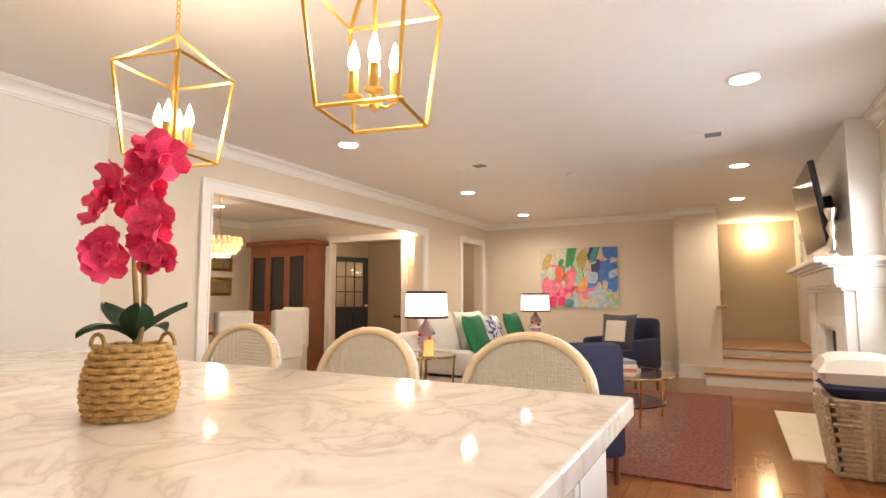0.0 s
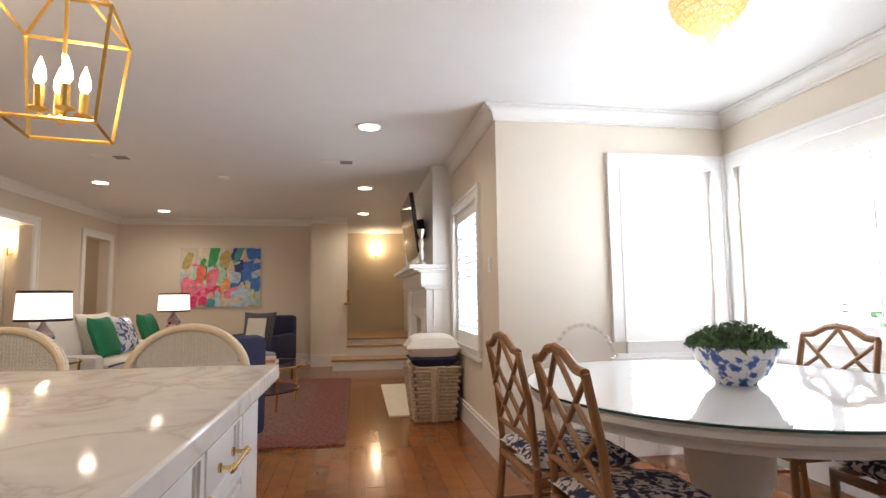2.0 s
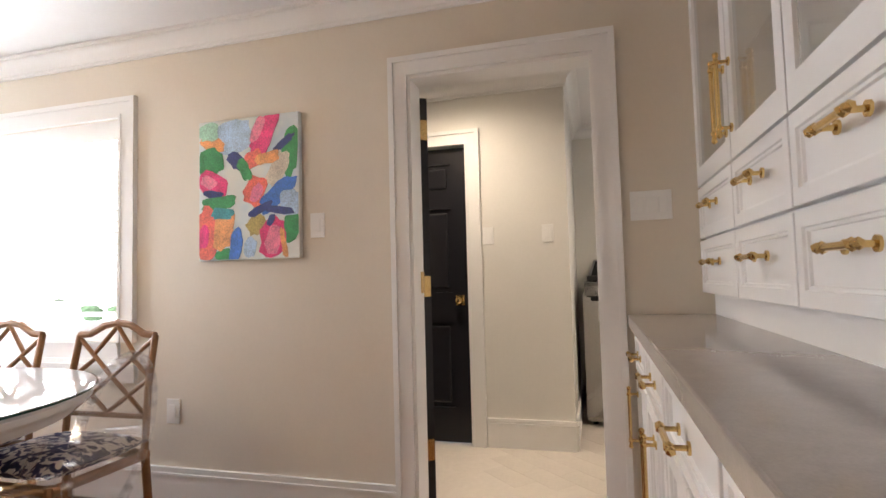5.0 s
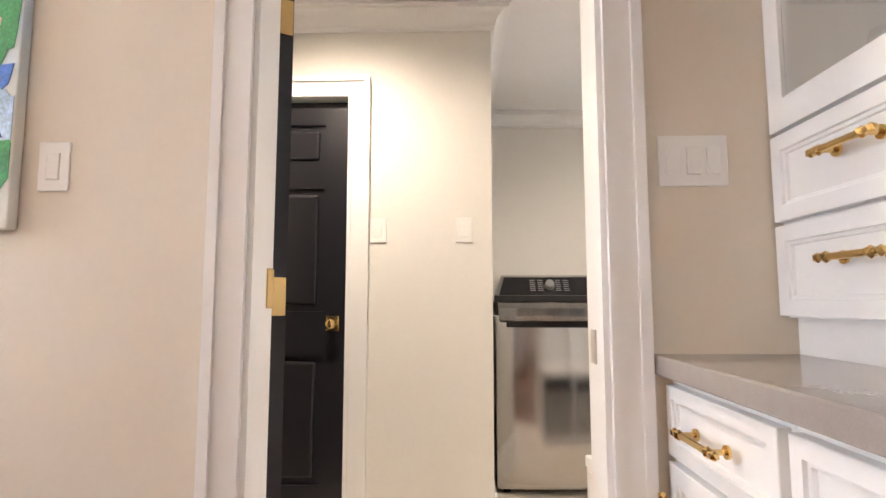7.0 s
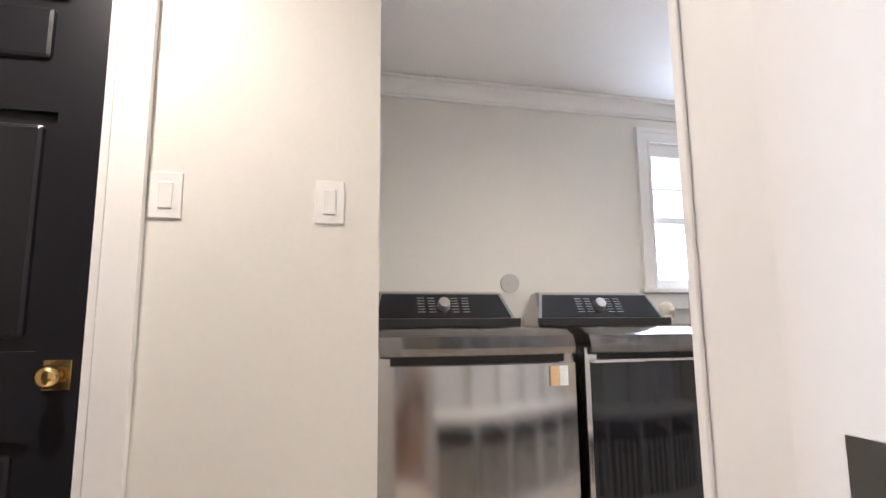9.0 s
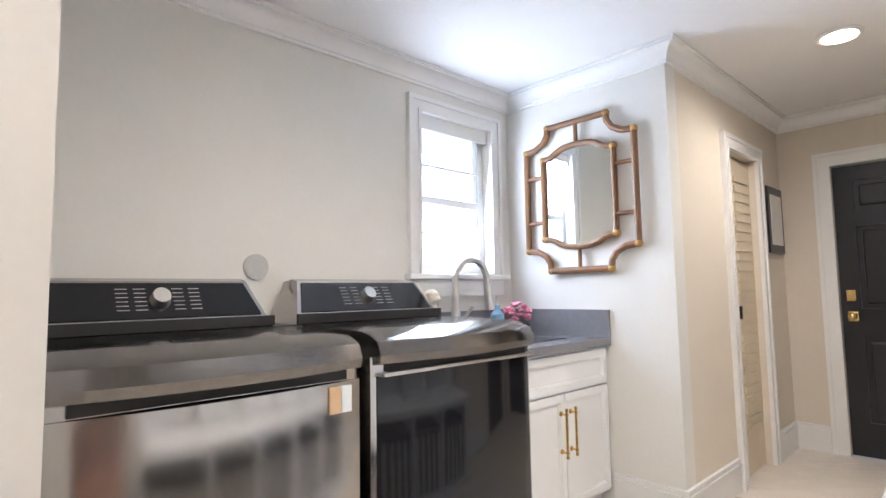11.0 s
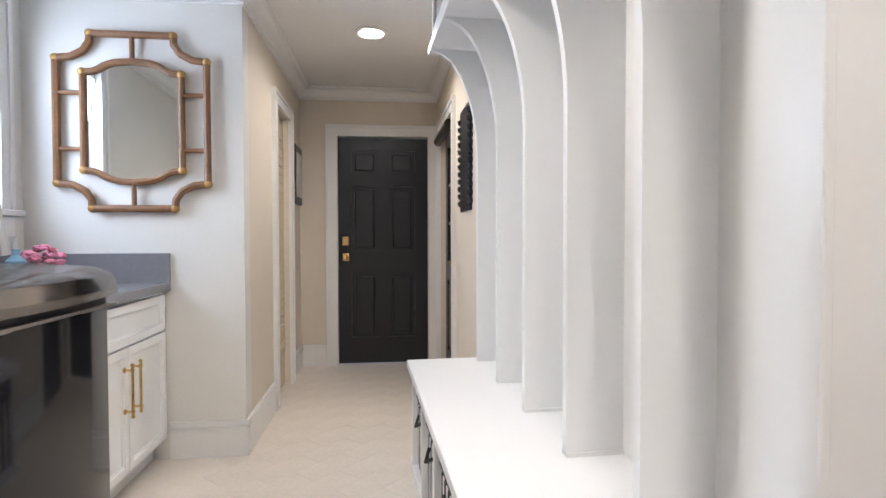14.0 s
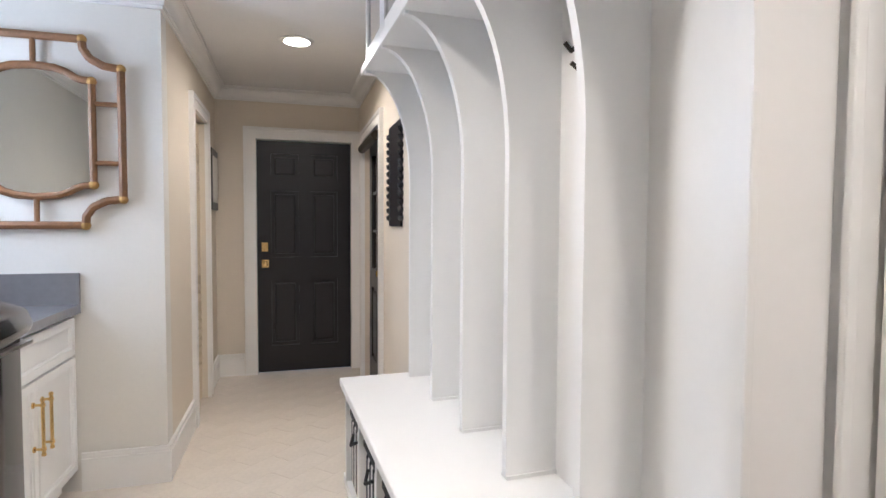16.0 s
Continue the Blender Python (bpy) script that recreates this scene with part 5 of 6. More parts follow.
part("shade", lathe(nb(), [(0.06, 2.0), (0.14, 2.1)], (-2.35, 12.5, 0), 20), bulb, sc)
part("arm", rod(nb(), (-2.35, 12.6, 1.95), (-2.35, 12.5, 2.02), 0.015), brass, sc)
lamp("sconce_lamp", "POINT", (-2.35, 12.35, 2.16), 6, WARM, 0.05)

# ---- dining room and foyer beyond the wide opening ----
cc = thing("china_cabinet", "tall cherry china cabinet with glazed doors", "cabinet")
part("body", bx(nb(), -9.8, -8.55, 8.16, 8.595, 0.0, 1.98), cherry, cc)
part("cornice", bx(nb(), -9.86, -8.49, 8.1, 8.597, 1.98, 2.06, 0.015), cherry, cc)
for k in range(3):
    x0 = -9.76 + k * 0.405
    d = nb()
    for p, q, lo, hi in ((x0, x0 + 0.05, 0.85, 1.9), (x0 + 0.34, x0 + 0.39, 0.85, 1.9), (x0 + 0.05, x0 + 0.34, 0.85, 0.92), (x0 + 0.05, x0 + 0.34, 1.8, 1.9)):
        bx(d, p, q, 8.13, 8.16, lo, hi)
    do = part("door", d, cherry, cc)
    part("pane", bx(nb(), x0 + 0.05, x0 + 0.34, 8.15, 8.156, 0.92, 1.8), black_gloss, do, "dark reflective glass")
    part("lower_door", bx(nb(), x0 + 0.01, x0 + 0.38, 8.135, 8.16, 0.12, 0.78, 0.01), cherry, cc)
dt = thing("dining_table", "dark wood dining table", "table")
part("tabletop", bx(nb(), -9.2, -8.0, 5.2, 7.4, 0.72, 0.76, 0.01), cherry, dt)
for x in (-9.1, -8.1):
    for y in (5.3, 7.3):
        part("leg", rod(nb(), (x, y, 0), (x, y, 0.73), 0.04), cherry, dt)
slip = None
for x, y, t in ((-7.75, 5.9, -90), (-7.75, 6.7, -90), (-9.45, 6.0, 90), (-9.45, 6.9, 90), (-8.6, 7.75, 0)):
    if slip is None:
        slip = thing("slipcovered_chair", "white slipcovered dining chair", "chair", pose(x, y, 0, 0, 0, t), "chairs round the dining table")
        part("skirt", bx(nb(), -0.24, 0.24, -0.24, 0.24, 0.0, 0.48, 0.02), linen, slip)
        part("backrest", bx(nb(), -0.24, 0.24, 0.18, 0.27, 0.4, 1.0, 0.03), linen, slip)
    else:
        copy_thing(slip, pose(x, y, 0, 0, 0, t))
jr = thing("ginger_jar", "blue and white jar on the dining table", "jar", pose(-8.5, 6.2, 0.761))
part("body", lathe(nb(), [(0.07, 0), (0.13, 0.1), (0.14, 0.18), (0.06, 0.25), (0.07, 0.28)]), bluewhite, jr, smooth=True)
cd = thing("crystal_chandelier", "tiered crystal chandelier on a brass chain", "chandelier")
part("chain", rod(nb(), (-8.6, 6.55, 1.95), (-8.6, 6.55, H), 0.008), gold, cd)
for r, z, n in ((0.26, 1.9, 26), (0.27, 1.85, 28), (0.24, 1.79, 26), (0.2, 1.74, 22), (0.12, 1.69, 14)):
    b = nb()
    for k in range(n):
        ball(b, (-8.6 + r * math.cos(6.283 * k / n), 6.55 + r * math.sin(6.283 * k / n), z), 0.026, (1, 1, 1.3), 1)
    part("crystal_tier", b, crystal, cd)
lamp("chandelier_lamp", "POINT", (-8.6, 6.55, 1.6), 26, WARM, 0.15)
for z in (1.33, 1.74):
    e = thing("framed_picture", "small landscape print in a gold frame", "picture")
    part("frame", bx(nb(), -10.296, -10.27, 7.75, 8.2, z - 0.15, z + 0.15, 0.006), gold, e)
    part("print", bx(nb(), -10.27, -10.266, 7.8, 8.15, z - 0.1, z + 0.1), mat("olive print", (0.25, 0.2, 0.1), 0.5, var=0.6, scale=12), e)
ws2 = thing("wall_sconce", "brass wall sconce with a white shade, lit", "sconce")
part("shade", lathe(nb(), [(0.05, 1.78), (0.06, 1.98)], (-6.93, 8.5, 0), 20), bulb, ws2)
part("arm", tube(nb(), [(-6.93, 8.6, 1.7), (-6.93, 8.5, 1.68), (-6.93, 8.5, 1.78)], 0.012), brass, ws2)
lamp("sconce_lamp", "POINT", (-6.93, 8.4, 1.9), 7, WARM, 0.05)
# bare fill light added to brighten the foyer, without a fitting
lamp("foyer_fill", "POINT", (-8.3, 10.6, 2.2), 22, WARM, 0.15)
cn = thing("console_table", "dark foyer console table", "table")
part("top", bx(nb(), -8.3, -7.3, 10.2, 10.6, 0.78, 0.82), cherry, cn)
for x in (-8.25, -7.35):
    part("leg", bx(nb(), x - 0.02, x + 0.02, 10.38, 10.42, 0, 0.78), cherry, cn)
co = thing("coral_ornament", "cream coral ornament on the console", "ornament", pose(-7.75, 10.4, 0.821))
b = nb()
for k in range(9):
    rod(b, (0, 0, 0.05), (0.1 * math.cos(k), 0.06 * math.sin(2 * k), 0.18 + 0.05 * (k % 3)), 0.012, 0.006)
bx(b, -0.06, 0.06, -0.05, 0.05, 0, 0.06)
part("body", b, linen, co)

# ---- laundry ----


def washer(y0, y1, dark_front, label):
    e = thing("washing_machine", label, "washing machine", Matrix.Diagonal((1, 1, 1.095, 1)), "laundry machines")
    xf, xb = 1.84, 2.62
    fm = black_gloss if dark_front else steel
    part("body", bx(nb(), xf + 0.02, xb, y0, y1, 0.02, 0.90, 0.02), steel, e, smooth=True)
    yc, hw = (y0 + y1) / 2, (y1 - y0) / 2
    b = nb()
    n = 16
    cols_ = []
    for i in range(n + 1):
        u = -1 + 2 * i / n
        x = xf + 0.015 - 0.045 * (1 - u * u)
        y = yc + u * (hw - (0.025 if dark_front else 0.004))
        cols_.append([b.verts.new((x, y, 0.06)), b.verts.new((x, y, 0.84)), b.verts.new((xf + 0.06, y, 0.84)), b.verts.new((xf + 0.06, y, 0.06))])
    for p, q in zip(cols_, cols_[1:]):
        for j in range(4):
            b.faces.new((p[j], q[j], q[(j + 1) % 4], p[(j + 1) % 4]))
    b.faces.new(cols_[0][::-1])
    b.faces.new(cols_[-1])
    part("front_panel", b, fm, e, "bowed glossy black front" if dark_front else "bowed brushed steel front", True)
    l = nb()
    rows = []
    for j, (dx, z) in enumerate(((-0.01, 0.875), (-0.02, 0.90), (0.0, 0.94), (0.06, 0.962), (0.25, 0.972), (0.48, 0.975), (0.49, 0.90))):
        rows.append([l.verts.new((xf + dx - (0.05 * (1 - (2 * i / n - 1) ** 2) if j < 4 else 0), y0 + 0.015 + (y1 - y0 - 0.03) * i / n, z)) for i in range(n + 1)])
    for p, q in zip(rows, rows[1:]):
        for i in range(n):
            l.faces.new((p[i], p[i + 1], q[i + 1], q[i]))
    bmesh.ops.solidify(l, geom=l.faces[:], thickness=0.01)
    part("lid", l, steel, e, "bowed brushed steel lid", True)
    part("lid_gap", bx(nb(), xf + 0.0, xf + 0.1, y0 + 0.06, y1 - 0.06, 0.845, 0.872), dark, e)
    c = nb()
    prof = ((2.38, 0.97), (2.62, 0.97), (2.62, 1.13), (2.545, 1.14), (2.50, 1.13))
    ends = [[c.verts.new((x, y + sg * (0.06 if z > 1.1 else 0.0), z)) for x, z in prof] for y, sg in ((y0 + 0.03, 1), (y1 - 0.03, -1))]
    c.faces.new(ends[0])
    c.faces.new(ends[1][::-1])
    for k in range(len(prof)):
        c.faces.new((ends[0][k], ends[0][(k + 1) % len(prof)], ends[1][(k + 1) % len(prof)], ends[1][k]))
    con = part("console", c, steel, e)
    sl = Vector((2.50 - 2.38, 0, 0.16)).normalized()
    nrm = Vector((-sl.z, 0, sl.x))

    def on(y, s, o=0.003):
        return Vector((2.38, y, 0.97)) + sl * s + nrm * o
    f = nb()
    vs = [f.verts.new(on(yy, s, o)) for o in (0.001, 0.004) for yy, s in ((y0 + 0.065, 0.055), (y1 - 0.065, 0.055), (y1 - 0.105, 0.19), (y0 + 0.105, 0.19))]
    for q in ((0, 1, 2, 3), (4, 5, 6, 7), (0, 1, 5, 4), (1, 2, 6, 5), (2, 3, 7, 6), (3, 0, 4, 7)):
        f.faces.new([vs[k] for k in q])
    part("control_panel", f, black_gloss, con, "black glass control panel")
    part("vent_strip", bx(nb(), 2.37, 2.39, y0 + 0.03, y1 - 0.03, 0.976, 1.01), dark, con)
    k = nb()
    rod(k, on(yc, 0.12, 0.0), on(yc, 0.12, 0.035), 0.034, 0.028, 24)
    part("knob", k, nickel, con, "silver dial", True)
    mk = mat("pale print", (0.5, 0.5, 0.5), 0.5)
    pm = nb()
    for s in (-1, 1):
        for j in range(6):
            for cidx in range(2):
                p = on(yc + s * (0.06 + cidx * 0.055), 0.085 + j * 0.016, 0.005)
                bx(pm, p.x - 0.001, p.x + 0.001, p.y - 0.018, p.y + 0.018, p.z - 0.0012, p.z + 0.0012)
    part("marking", pm, mk, con)
    if dark_front:
        part("trim_strip", bx(nb(), xf - 0.022, xf + 0.02, y0 + 0.025, y1 - 0.025, 0.838, 0.848), nickel, e)
    else:
        part("energy_label", bx(nb(), xf - 0.012, xf - 0.004, y0 + 0.05, y0 + 0.085, 0.76, 0.83), mat("label white", (0.7, 0.75, 0.75), 0.5), e, "small white energy label")
        part("energy_label", bx(nb(), xf - 0.014, xf - 0.006, y0 + 0.088, y0 + 0.125, 0.76, 0.83), mat("label blue and orange", (0.6, 0.42, 0.25), 0.5), e, "orange and blue energy label")
    for yy in (y0 + 0.06, y1 - 0.06):
        for x in (xf + 0.08, xb - 0.06):
            part("foot", rod(nb(), (x, yy, 0), (x, yy, 0.03), 0.02), dark, e)


washer(0.125, 0.945, False, "brushed steel top-load washer with black console")
washer(-0.74, 0.085, True, "steel and black glass dryer beside the washer")
vp = thing("wall_valve", "round grey wall cap behind the washer", "valve")
part("disc", rod(nb(), (XB - 0.012, 0.095, 1.305), (XB, 0.095, 1.305), 0.055, seg=24), mat("grey plastic", (0.5, 0.5, 0.48), 0.5), vp)
sk = thing("sink_cabinet", "white shaker sink cabinet with two doors", "cabinet")
part("body", bx(nb(), 2.02, XB - 0.002, YM + 0.003, -0.76, 0.1, 0.875), cab_w, sk)
part("toe_kick", bx(nb(), 2.08, XB - 0.002, YM + 0.003, -0.76, 0, 0.1), cab_w, sk)


def front_x(x0, x1, z0, z1):
    b = nb()
    front(b, x0, x1, 0, z0, z1, 1, 0.02, 0.05)
    for v in b.verts:
        v.co = Vector((2.02 - v.co.y, v.co.x, v.co.z))
    return b


part("drawer", front_x(-1.60, -0.78, 0.68, 0.86), cab_w, sk)
for p, q, hy in ((-1.60, -1.193, -1.23), (-1.187, -0.78, -1.15)):
    do = part("door", front_x(p, q, 0.12, 0.67), cab_w, sk)
    part("handle", pull(nb(), (2.0, hy, 0.40), (2.0, hy, 0.58), (-0.035, 0, 0)), brass, do, "brass bar pull", True)
wt2 = thing("laundry_worktop", "slate grey quartz worktop with upstand", "worktop")
b = nb()
bx(b, 1.98, XB - 0.002, YM + 0.002, -0.755, 0.876, 0.92, 0.003)
part("slab", b, slate_top, wt2)
part("upstand", bx(nb(), 1.98, XB - 0.025, YM + 0.002, YM + 0.022, 0.92, 1.07), slate_top, wt2)
part("upstand", bx(nb(), XB - 0.024, XB - 0.002, YM + 0.002, -0.755, 0.92, 1.07), slate_top, wt2)
part("sink", bx(nb(), 2.12, 2.5, -1.4, -0.9, 0.9205, 0.923), dark, wt2, "dark undermount sink")
fc = thing("kitchen_tap", "brushed nickel gooseneck tap", "tap", pose(2.56, -1.0, 0.92) @ Matrix.Diagonal((1.2, 1.2, 1.2, 1)))
part("body", lathe(nb(), [(0.03, 0), (0.03, 0.01), (0.022, 0.03), (0.02, 0.15)], seg=16), nickel, fc, smooth=True)
part("neck", tube(nb(), [(0, 0, 0.1), (0, 0, 0.26)] + [(0, -0.11 + 0.11 * math.cos(t), 0.26 + 0.11 * math.sin(t)) for t in [math.pi * i / 12 for i in range(1, 12)]] + [(0, -0.22, 0.24)], 0.016, 12), nickel, fc, smooth=True)
part("spray_head", rod(nb(), (0, -0.222, 0.25), (0, -0.235, 0.13), 0.018, 0.026), nickel, fc)
part("lever", rod(nb(), (-0.02, -0.01, 0.08), (-0.06, -0.05, 0.15), 0.008), nickel, fc)
bt = thing("soap_bottle", "clear soap bottle with a blue label", "bottle", pose(2.50, -1.28, 0.92) @ Matrix.Diagonal((1.3, 1.3, 1.3, 1)))
part("body", lathe(nb(), [(0.03, 0), (0.03, 0.1), (0.012, 0.12), (0.012, 0.14)], seg=16), mat("blue label", (0.25, 0.45, 0.62), 0.3), bt, smooth=True)
part("pump", rod(nb(), (0, 0, 0.14), (0, 0, 0.18), 0.006), plate_m, bt)
fl = thing("flower_posy", "small pink flower posy in a dish", "flowers", pose(2.48, -1.44, 0.921) @ Matrix.Diagonal((1.45, 1.45, 1.45, 1)))
b = nb()
for k in range(40):
    d = Vector((rr.gauss(0, 1), rr.gauss(0, 1), rr.gauss(0, 1))).normalized() * 0.05
    ball(b, (d.x, d.y, 0.09 + d.z * 0.8), 0.016, (1, 1, 0.5), 1)
part("blooms", b, mat("pink bloom", (0.7, 0.25, 0.36), 0.7, var=0.3, scale=30), fl)
part("dish", lathe(nb(), [(0.04, 0), (0.05, 0.04), (0.045, 0.05)]), dark, fl)
dg = tagged(part("dog_figurine", nb(), mat("cream ceramic", (0.66, 0.60, 0.49), 0.3, var=0.25, scale=25)), "small cream ceramic spaniel figurine by the window", "figurine")
fb2 = lathe(nb(), [(0.055, 0), (0.06, 0.01), (0.05, 0.025), (0.05, 0.09), (0.042, 0.16), (0.032, 0.2)], seg=16)
ball(fb2, (-0.01, 0, 0.235), 0.045, (1.05, 0.95, 1))
ball(fb2, (-0.05, 0, 0.225), 0.022, (1.2, 0.9, 0.8))
for q in (-1, 1):
    ball(fb2, (0.0, q * 0.043, 0.215), 0.026, (0.8, 0.45, 1.6))
    rod(fb2, (-0.035, q * 0.022, 0.01), (-0.03, q * 0.02, 0.13), 0.014)
fb2.to_mesh(dg.data)
fb2.free()
dg.matrix_world = pose(2.58, -0.83, 0.921)
# laundry window: sashes, blind
wn = thing("window_1", "white sash window with a raised blind", "window")
wn["kind"] = "structure"
b = nb()
for p, q, lo, hi in ((-1.44, -1.40, 1.29, 2.2), (-0.89, -0.85, 1.29, 2.2), (-1.40, -0.89, 1.29, 1.34), (-1.40, -0.89, 1.70, 1.74), (-1.40, -0.89, 2.15, 2.2), (-1.40, -0.89, 1.52, 1.53), (-1.40, -0.89, 1.92, 1.93), (-1.40, -0.89, 1.34, 1.345)):
    bx(b, XB + 0.06, XB + 0.09, p, q, lo, hi)
part("window_frame", b, white, wn)
part("pane", bx(nb(), XB + 0.073, XB + 0.077, -1.40, -0.89, 1.34, 2.15), glass, wn).visible_shadow = False
part("blind", bx(nb(), XB + 0.01, XB + 0.03, -1.43, -0.86, 2.12, 2.2), plate_m, wn, "white pleated blind drawn up")

# mirror with a bamboo fretwork frame
mr_ = thing("bamboo_mirror", "arched mirror in a brown bamboo fretwork frame", "mirror", pose(2.14, YM + 0.03, 1.735))
w, h = 0.36, 0.437
b = nb()
q1 = [(w * .55, h), (w * .56, h * .90), (w * .64, h * .80), (w * .80, h * .73), (w, h * .71)]
o1 = q1 + [(x, -z) for x, z in q1[::-1]] + [(-x, -z) for x, z in q1] + [(-x, z) for x, z in q1[::-1]] + q1[:1]
part("outer_frame", tube(b, [Vector((x, 0, z)) for x, z in o1], 0.019, 8), bamboo, mr_, smooth=True)
iw, ih = w * .655, h * .575
half = [(iw, ih * 0.98), (iw * 0.82, ih * 0.99), (iw * 0.70, ih * 1.03), (iw * 0.55, ih * 1.12), (iw * 0.36, ih * 1.18), (0.0, ih * 1.21)]
arch = half + [(-x, z) for x, z in half[-2::-1]]
o2 = arch + [(x, -z) for x, z in arch[::-1]] + [arch[0]]
part("inner_frame", tube(nb(), [Vector((x, 0, z)) for x, z in o2], 0.017, 8), bamboo, mr_, smooth=True)
g = nb()
for yy in (-0.006, -0.010):
    for (xa, za), (xb2, zb2) in zip(arch, arch[1:]):
        g.faces.new([g.verts.new(p) for p in ((xa, yy, za), (xb2, yy, zb2), (xb2, yy, -zb2), (xa, yy, -za))])
part("glass", g, mirror, mr_, "silvered mirror glass")
for p, q in (((0, h), (0, ih * 1.2)), ((0, -h), (0, -ih * 1.2)), ((w, h * .32), (iw, h * .32)), ((w, -h * .32), (iw, -h * .32)), ((-w, h * .32), (-iw, h * .32)), ((-w, -h * .32), (-iw, -h * .32))):
    part("spoke", rod(nb(), (p[0], 0, p[1]), (q[0], 0, q[1]), 0.012), bamboo, mr_)
for x, z in [p for p in o1[:-1] if abs(p[0]) == w or abs(p[1]) == h] + [(iw, ih * .97), (-iw, ih * .97), (iw, -ih * .97), (-iw, -ih * .97)]:
    part("brass_knot", ball(nb(), (x, 0, z), 0.023, sub=2), mat("aged brass", (0.45, 0.27, 0.09), 0.5, 0.7, var=0.2, scale=30), mr_, "brass wrapped joint")
hp = thing("framed_picture", "small print in a black frame in the hall", "picture")
part("frame", bx(nb(), XC - 0.03, XC - 0.003, -3.5, -3.15, 1.42, 1.90, 0.005), black, hp)
part("print", bx(nb(), XC - 0.034, XC - 0.03, -3.45, -3.2, 1.48, 1.84), linen, hp)
bm_ = thing("carved_mirror", "black carved scalloped mirror frame", "mirror")
b = nb()
for k in range(12):
    ball(b, (0.412, -1.98, 1.35 + k * 0.045), 0.022, sub=1)
    ball(b, (0.412, -1.62, 1.35 + k * 0.045), 0.022, sub=1)
bx(b, 0.402, 0.415, -1.98, -1.62, 1.3, 1.9)
part("frame", b, black, bm_)

# ---- lockers ----
# the unit stands a little out of line with the wall
SKEW = pose(0.43, -1.33, 0, 0, 0, 2.2) @ pose(-0.42, 1.33, 0)
lk = thing("locker_bench", "white mudroom locker unit with arched dividers", "locker bench", SKEW)
DV = (-1.31, -0.925, -0.545, -0.16, 0.24)
part("back_panel", bx(nb(), 0.125, 0.25, -1.395, 0.715, 0, H - 0.002), cab_w, lk)
part("bench", bx(nb(), 0.25, 0.76, -1.395, 0.715, 0.50, 0.54, 0.006), cab_w, lk, "white painted bench seat")
for k, y in enumerate(DV + (0.70,)):
    d = nb()
    xe = 0.445 if k == 5 else 0.42
    prof = [(0.25, 0.54), (xe, 0.54), (xe, 1.52)]
    for i in range(1, 13):
        t = (math.pi / 2) * i / 12
        prof.append((xe + (0.64 - xe) * (1 - math.cos(t)), 1.52 + 0.52 * math.sin(t)))
    prof += [(0.64, 2.05), (0.25, 2.05)]
    s0 = [d.verts.new((x, y - 0.014, z)) for x, z in prof]
    s1 = [d.verts.new((x, y + 0.014, z)) for x, z in prof]
    d.faces.new(s0)
    d.faces.new(s1[::-1])
    for i in range(len(prof)):
        j = (i + 1) % len(prof)
        d.faces.new((s0[i], s0[j], s1[j], s1[i]))
    part("divider", d, cab_w, lk)
    part("cubby_side", bx(nb(), 0.25, 0.74, y - 0.014, y + 0.014, 0.0, 0.50), cab_w, lk)
    if k:
        part("divider_foot", bx(nb(), 0.25, 0.42, y - 0.02, y + 0.02, 0.54, 0.552), cab_w, lk)
for x0, x1, out in ((0.16, 0.285, 0.02), (0.262, 0.285, 0.028), (0.436, 0.452, 0.006)):
    part("end_moulding", bx(nb(), x0, x1, 0.7145, 0.7145 + out, 0.0 if x0 < 0.3 else 0.54, 2.05 if x0 < 0.3 else 1.5, 0.003), cab_w, lk)
part("upper_shelf", bx(nb(), 0.25, 0.65, -1.395, 0.715, 2.05, 2.09, 0.004), cab_w, lk)
part("cubby_floor", bx(nb(), 0.25, 0.74, -1.395, 0.715, 0.0, 0.05), cab_w, lk)
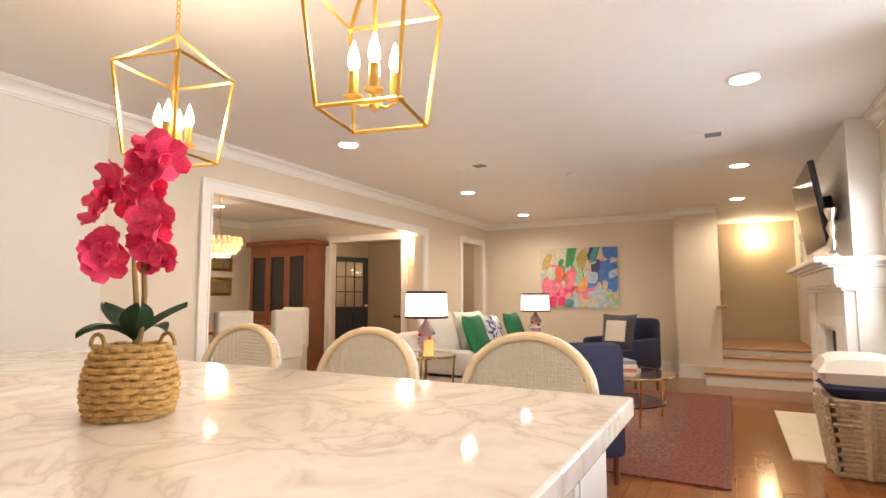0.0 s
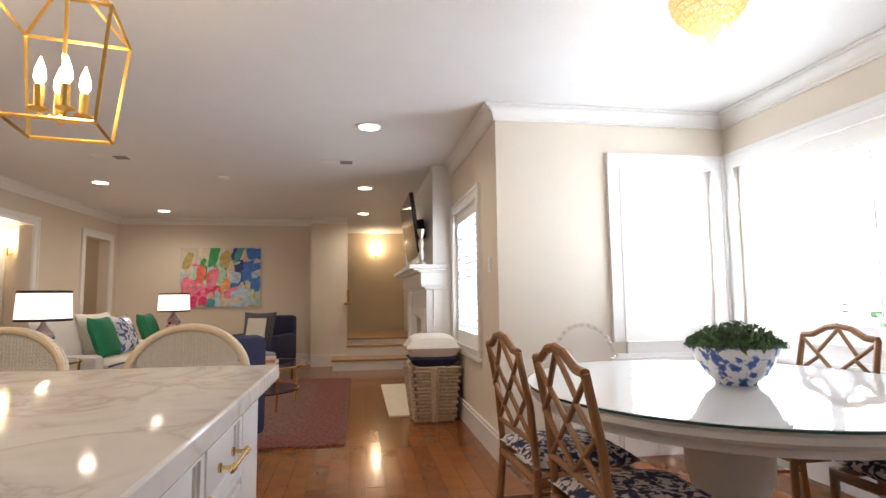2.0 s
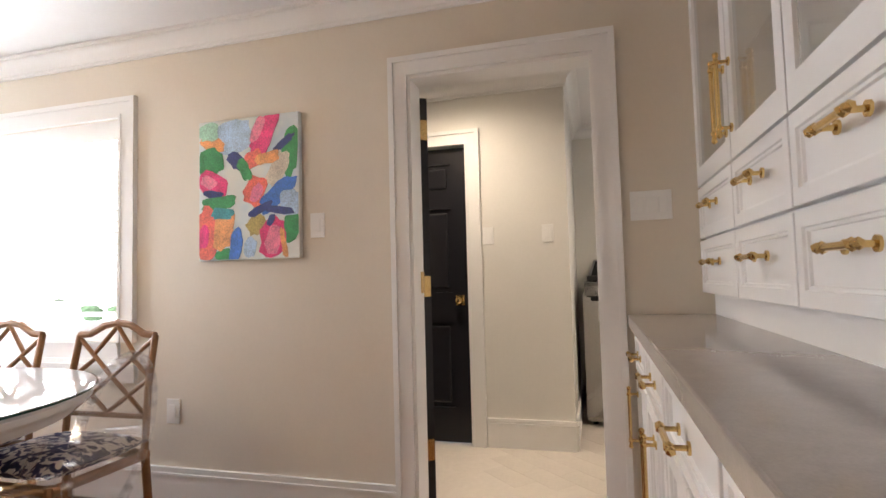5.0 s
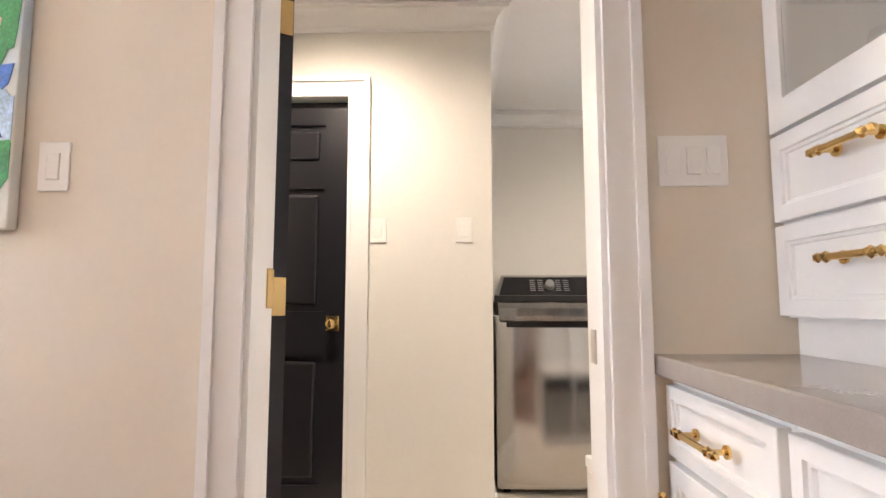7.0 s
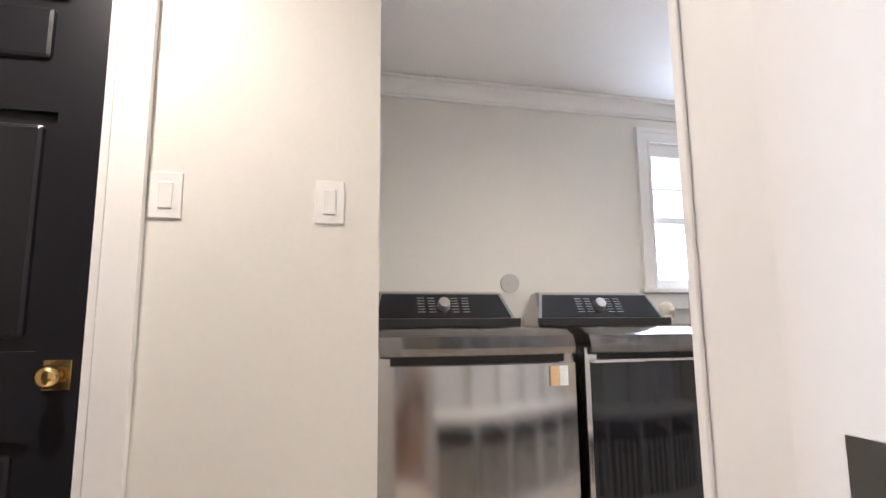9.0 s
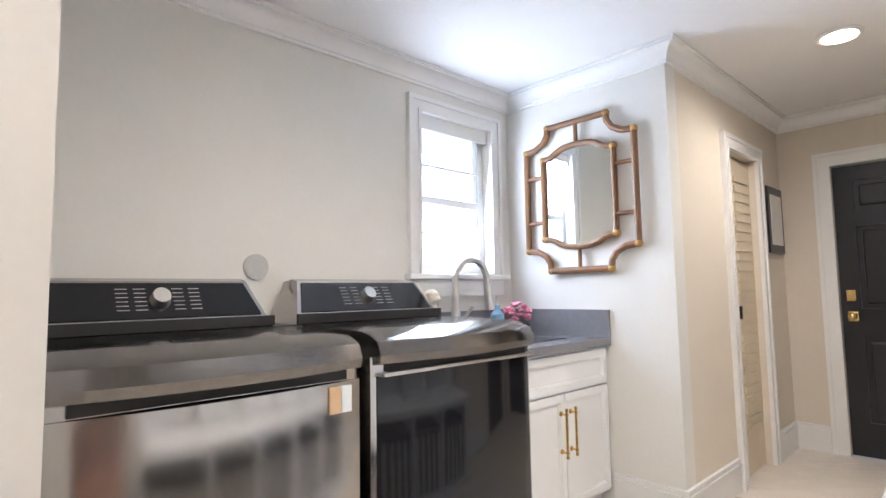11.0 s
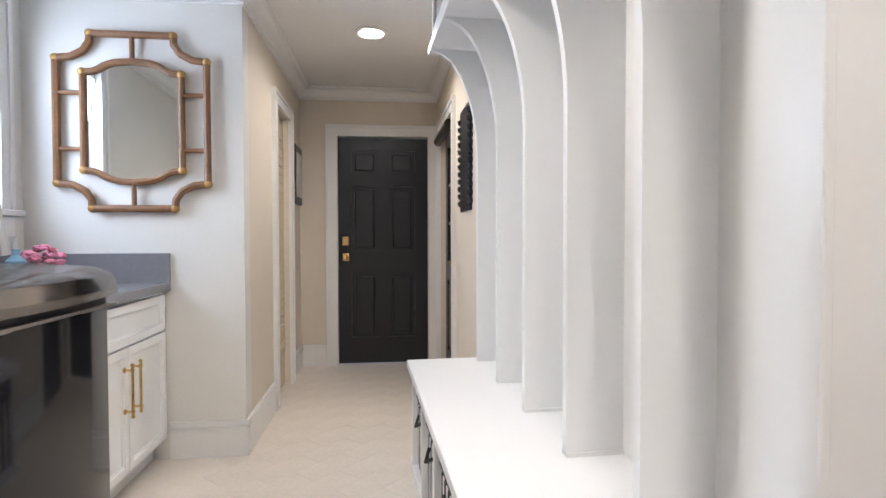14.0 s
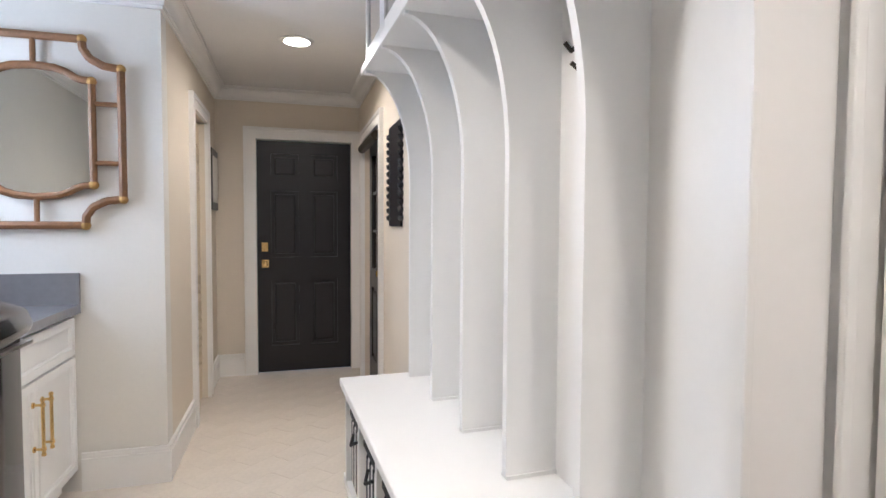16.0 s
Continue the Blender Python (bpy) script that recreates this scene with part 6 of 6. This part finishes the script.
for k in range(5):
    y0, y1 = (DV + (0.70,))[k], (DV + (0.70,))[k + 1]
    d = nb()
    s = 0.05
    for p, q, lo, hi in ((y0, y0 + s, 2.09, 2.44), (y1 - s, y1, 2.09, 2.44), (y0 + s, y1 - s, 2.09, 2.14), (y0 + s, y1 - s, 2.39, 2.44)):
        bx(d, 0.62, 0.64, p + 0.002, q - 0.002, lo, hi)
    do = part("door", d, cab_w, lk)
    part("pane", bx(nb(), 0.628, 0.632, y0 + s, y1 - s, 2.14, 2.39), glass, do)
    hk = nb()
    yc = (y0 + y1) / 2
    tube(hk, [(0.25, yc, 1.86), (0.29, yc, 1.87), (0.31, yc, 1.84), (0.30, yc, 1.80), (0.33, yc, 1.77), (0.35, yc, 1.79)], 0.006)
    tube(hk, [(0.25, yc, 1.76), (0.30, yc, 1.72), (0.33, yc, 1.74)], 0.006)
    if k < 4:
        part("coat_hook", hk, handle_black, lk, "bronze scrolled coat hook", True)
    bs = thing("storage_basket", "black and white striped basket under the bench", "basket", SKEW, "striped baskets")
    part("body", bx(nb(), 0.3, 0.72, y0 + 0.03, y1 - 0.03, 0.052, 0.38, 0.02), stripe, bs)
    part("rim", bx(nb(), 0.295, 0.725, y0 + 0.026, y1 - 0.026, 0.38, 0.42, 0.01), dark, bs)
    part("handle", tube(nb(), [(0.725, yc - 0.05, 0.33), (0.745, yc, 0.30), (0.725, yc + 0.05, 0.33)], 0.007), dark, bs)
ltm = mat("grout free tile", (0.70, 0.64, 0.56), 0.22, var=0.06, scale=5)

# ---- floors of pieces ----
bd = nb()
bx(bd, -0.0575, 0.0575, -1.0, 1.0, -0.012, -0.0005)
near = mesh("floor_board", bd, board)
floor_ob = bpy.data.objects["floor"]
rest, cnt = nb(), 0
rf = random.Random(8)
x = -11.0
while x < -0.06:
    y = -3.1 - rf.uniform(0, 1.8)
    while y < 12.4:
        L = rf.choice((1.2, 1.6, 2.0))
        if -3.1 < x < -1.7 and 0.8 < y < 9 and cnt < 290 or (-1.7 < x < -0.06 and 0.8 < y < 4.6 and cnt < 290):
            o = new("floor_board", near)
            o.parent = floor_ob
            o.matrix_local = Matrix.Translation((x, y + L / 2, 0)) @ Matrix.Diagonal((1, (L - 0.003) / 2, 1, 1))
            cnt += 1
        elif y + L < 13:
            bx(rest, x - 0.0575, x + 0.0575, y, y + L - 0.003, -0.012, -0.0005)
        y += L
    x += 0.1165
rs = part("floor_boards_far", rest, board, floor_ob)
rs["kind"] = "stuff"
tl = nb()
s = 0.30
bx(tl, -s / 2, s / 2, -s / 4, s / 4, -0.0005, 0.0008)
tile_me = mesh("tile", tl, ltm)
lf = bpy.data.objects["floor_laundry"]
for i in range(-12, 13):
    for j in range(-24, 25):
        u, v = (i + 0.5 * (j % 2)) * 0.302, j * 0.152
        cx, cy = 0.95 + (u - v) * 0.7071, -1.0 + (u + v) * 0.7071
        if 0.55 < cx < 1.75 and -3.45 < cy < 1.5:
            o = new("tile", tile_me)
            o.parent = lf
            o.matrix_local = pose(cx, cy, 0, 0, 0, 45)
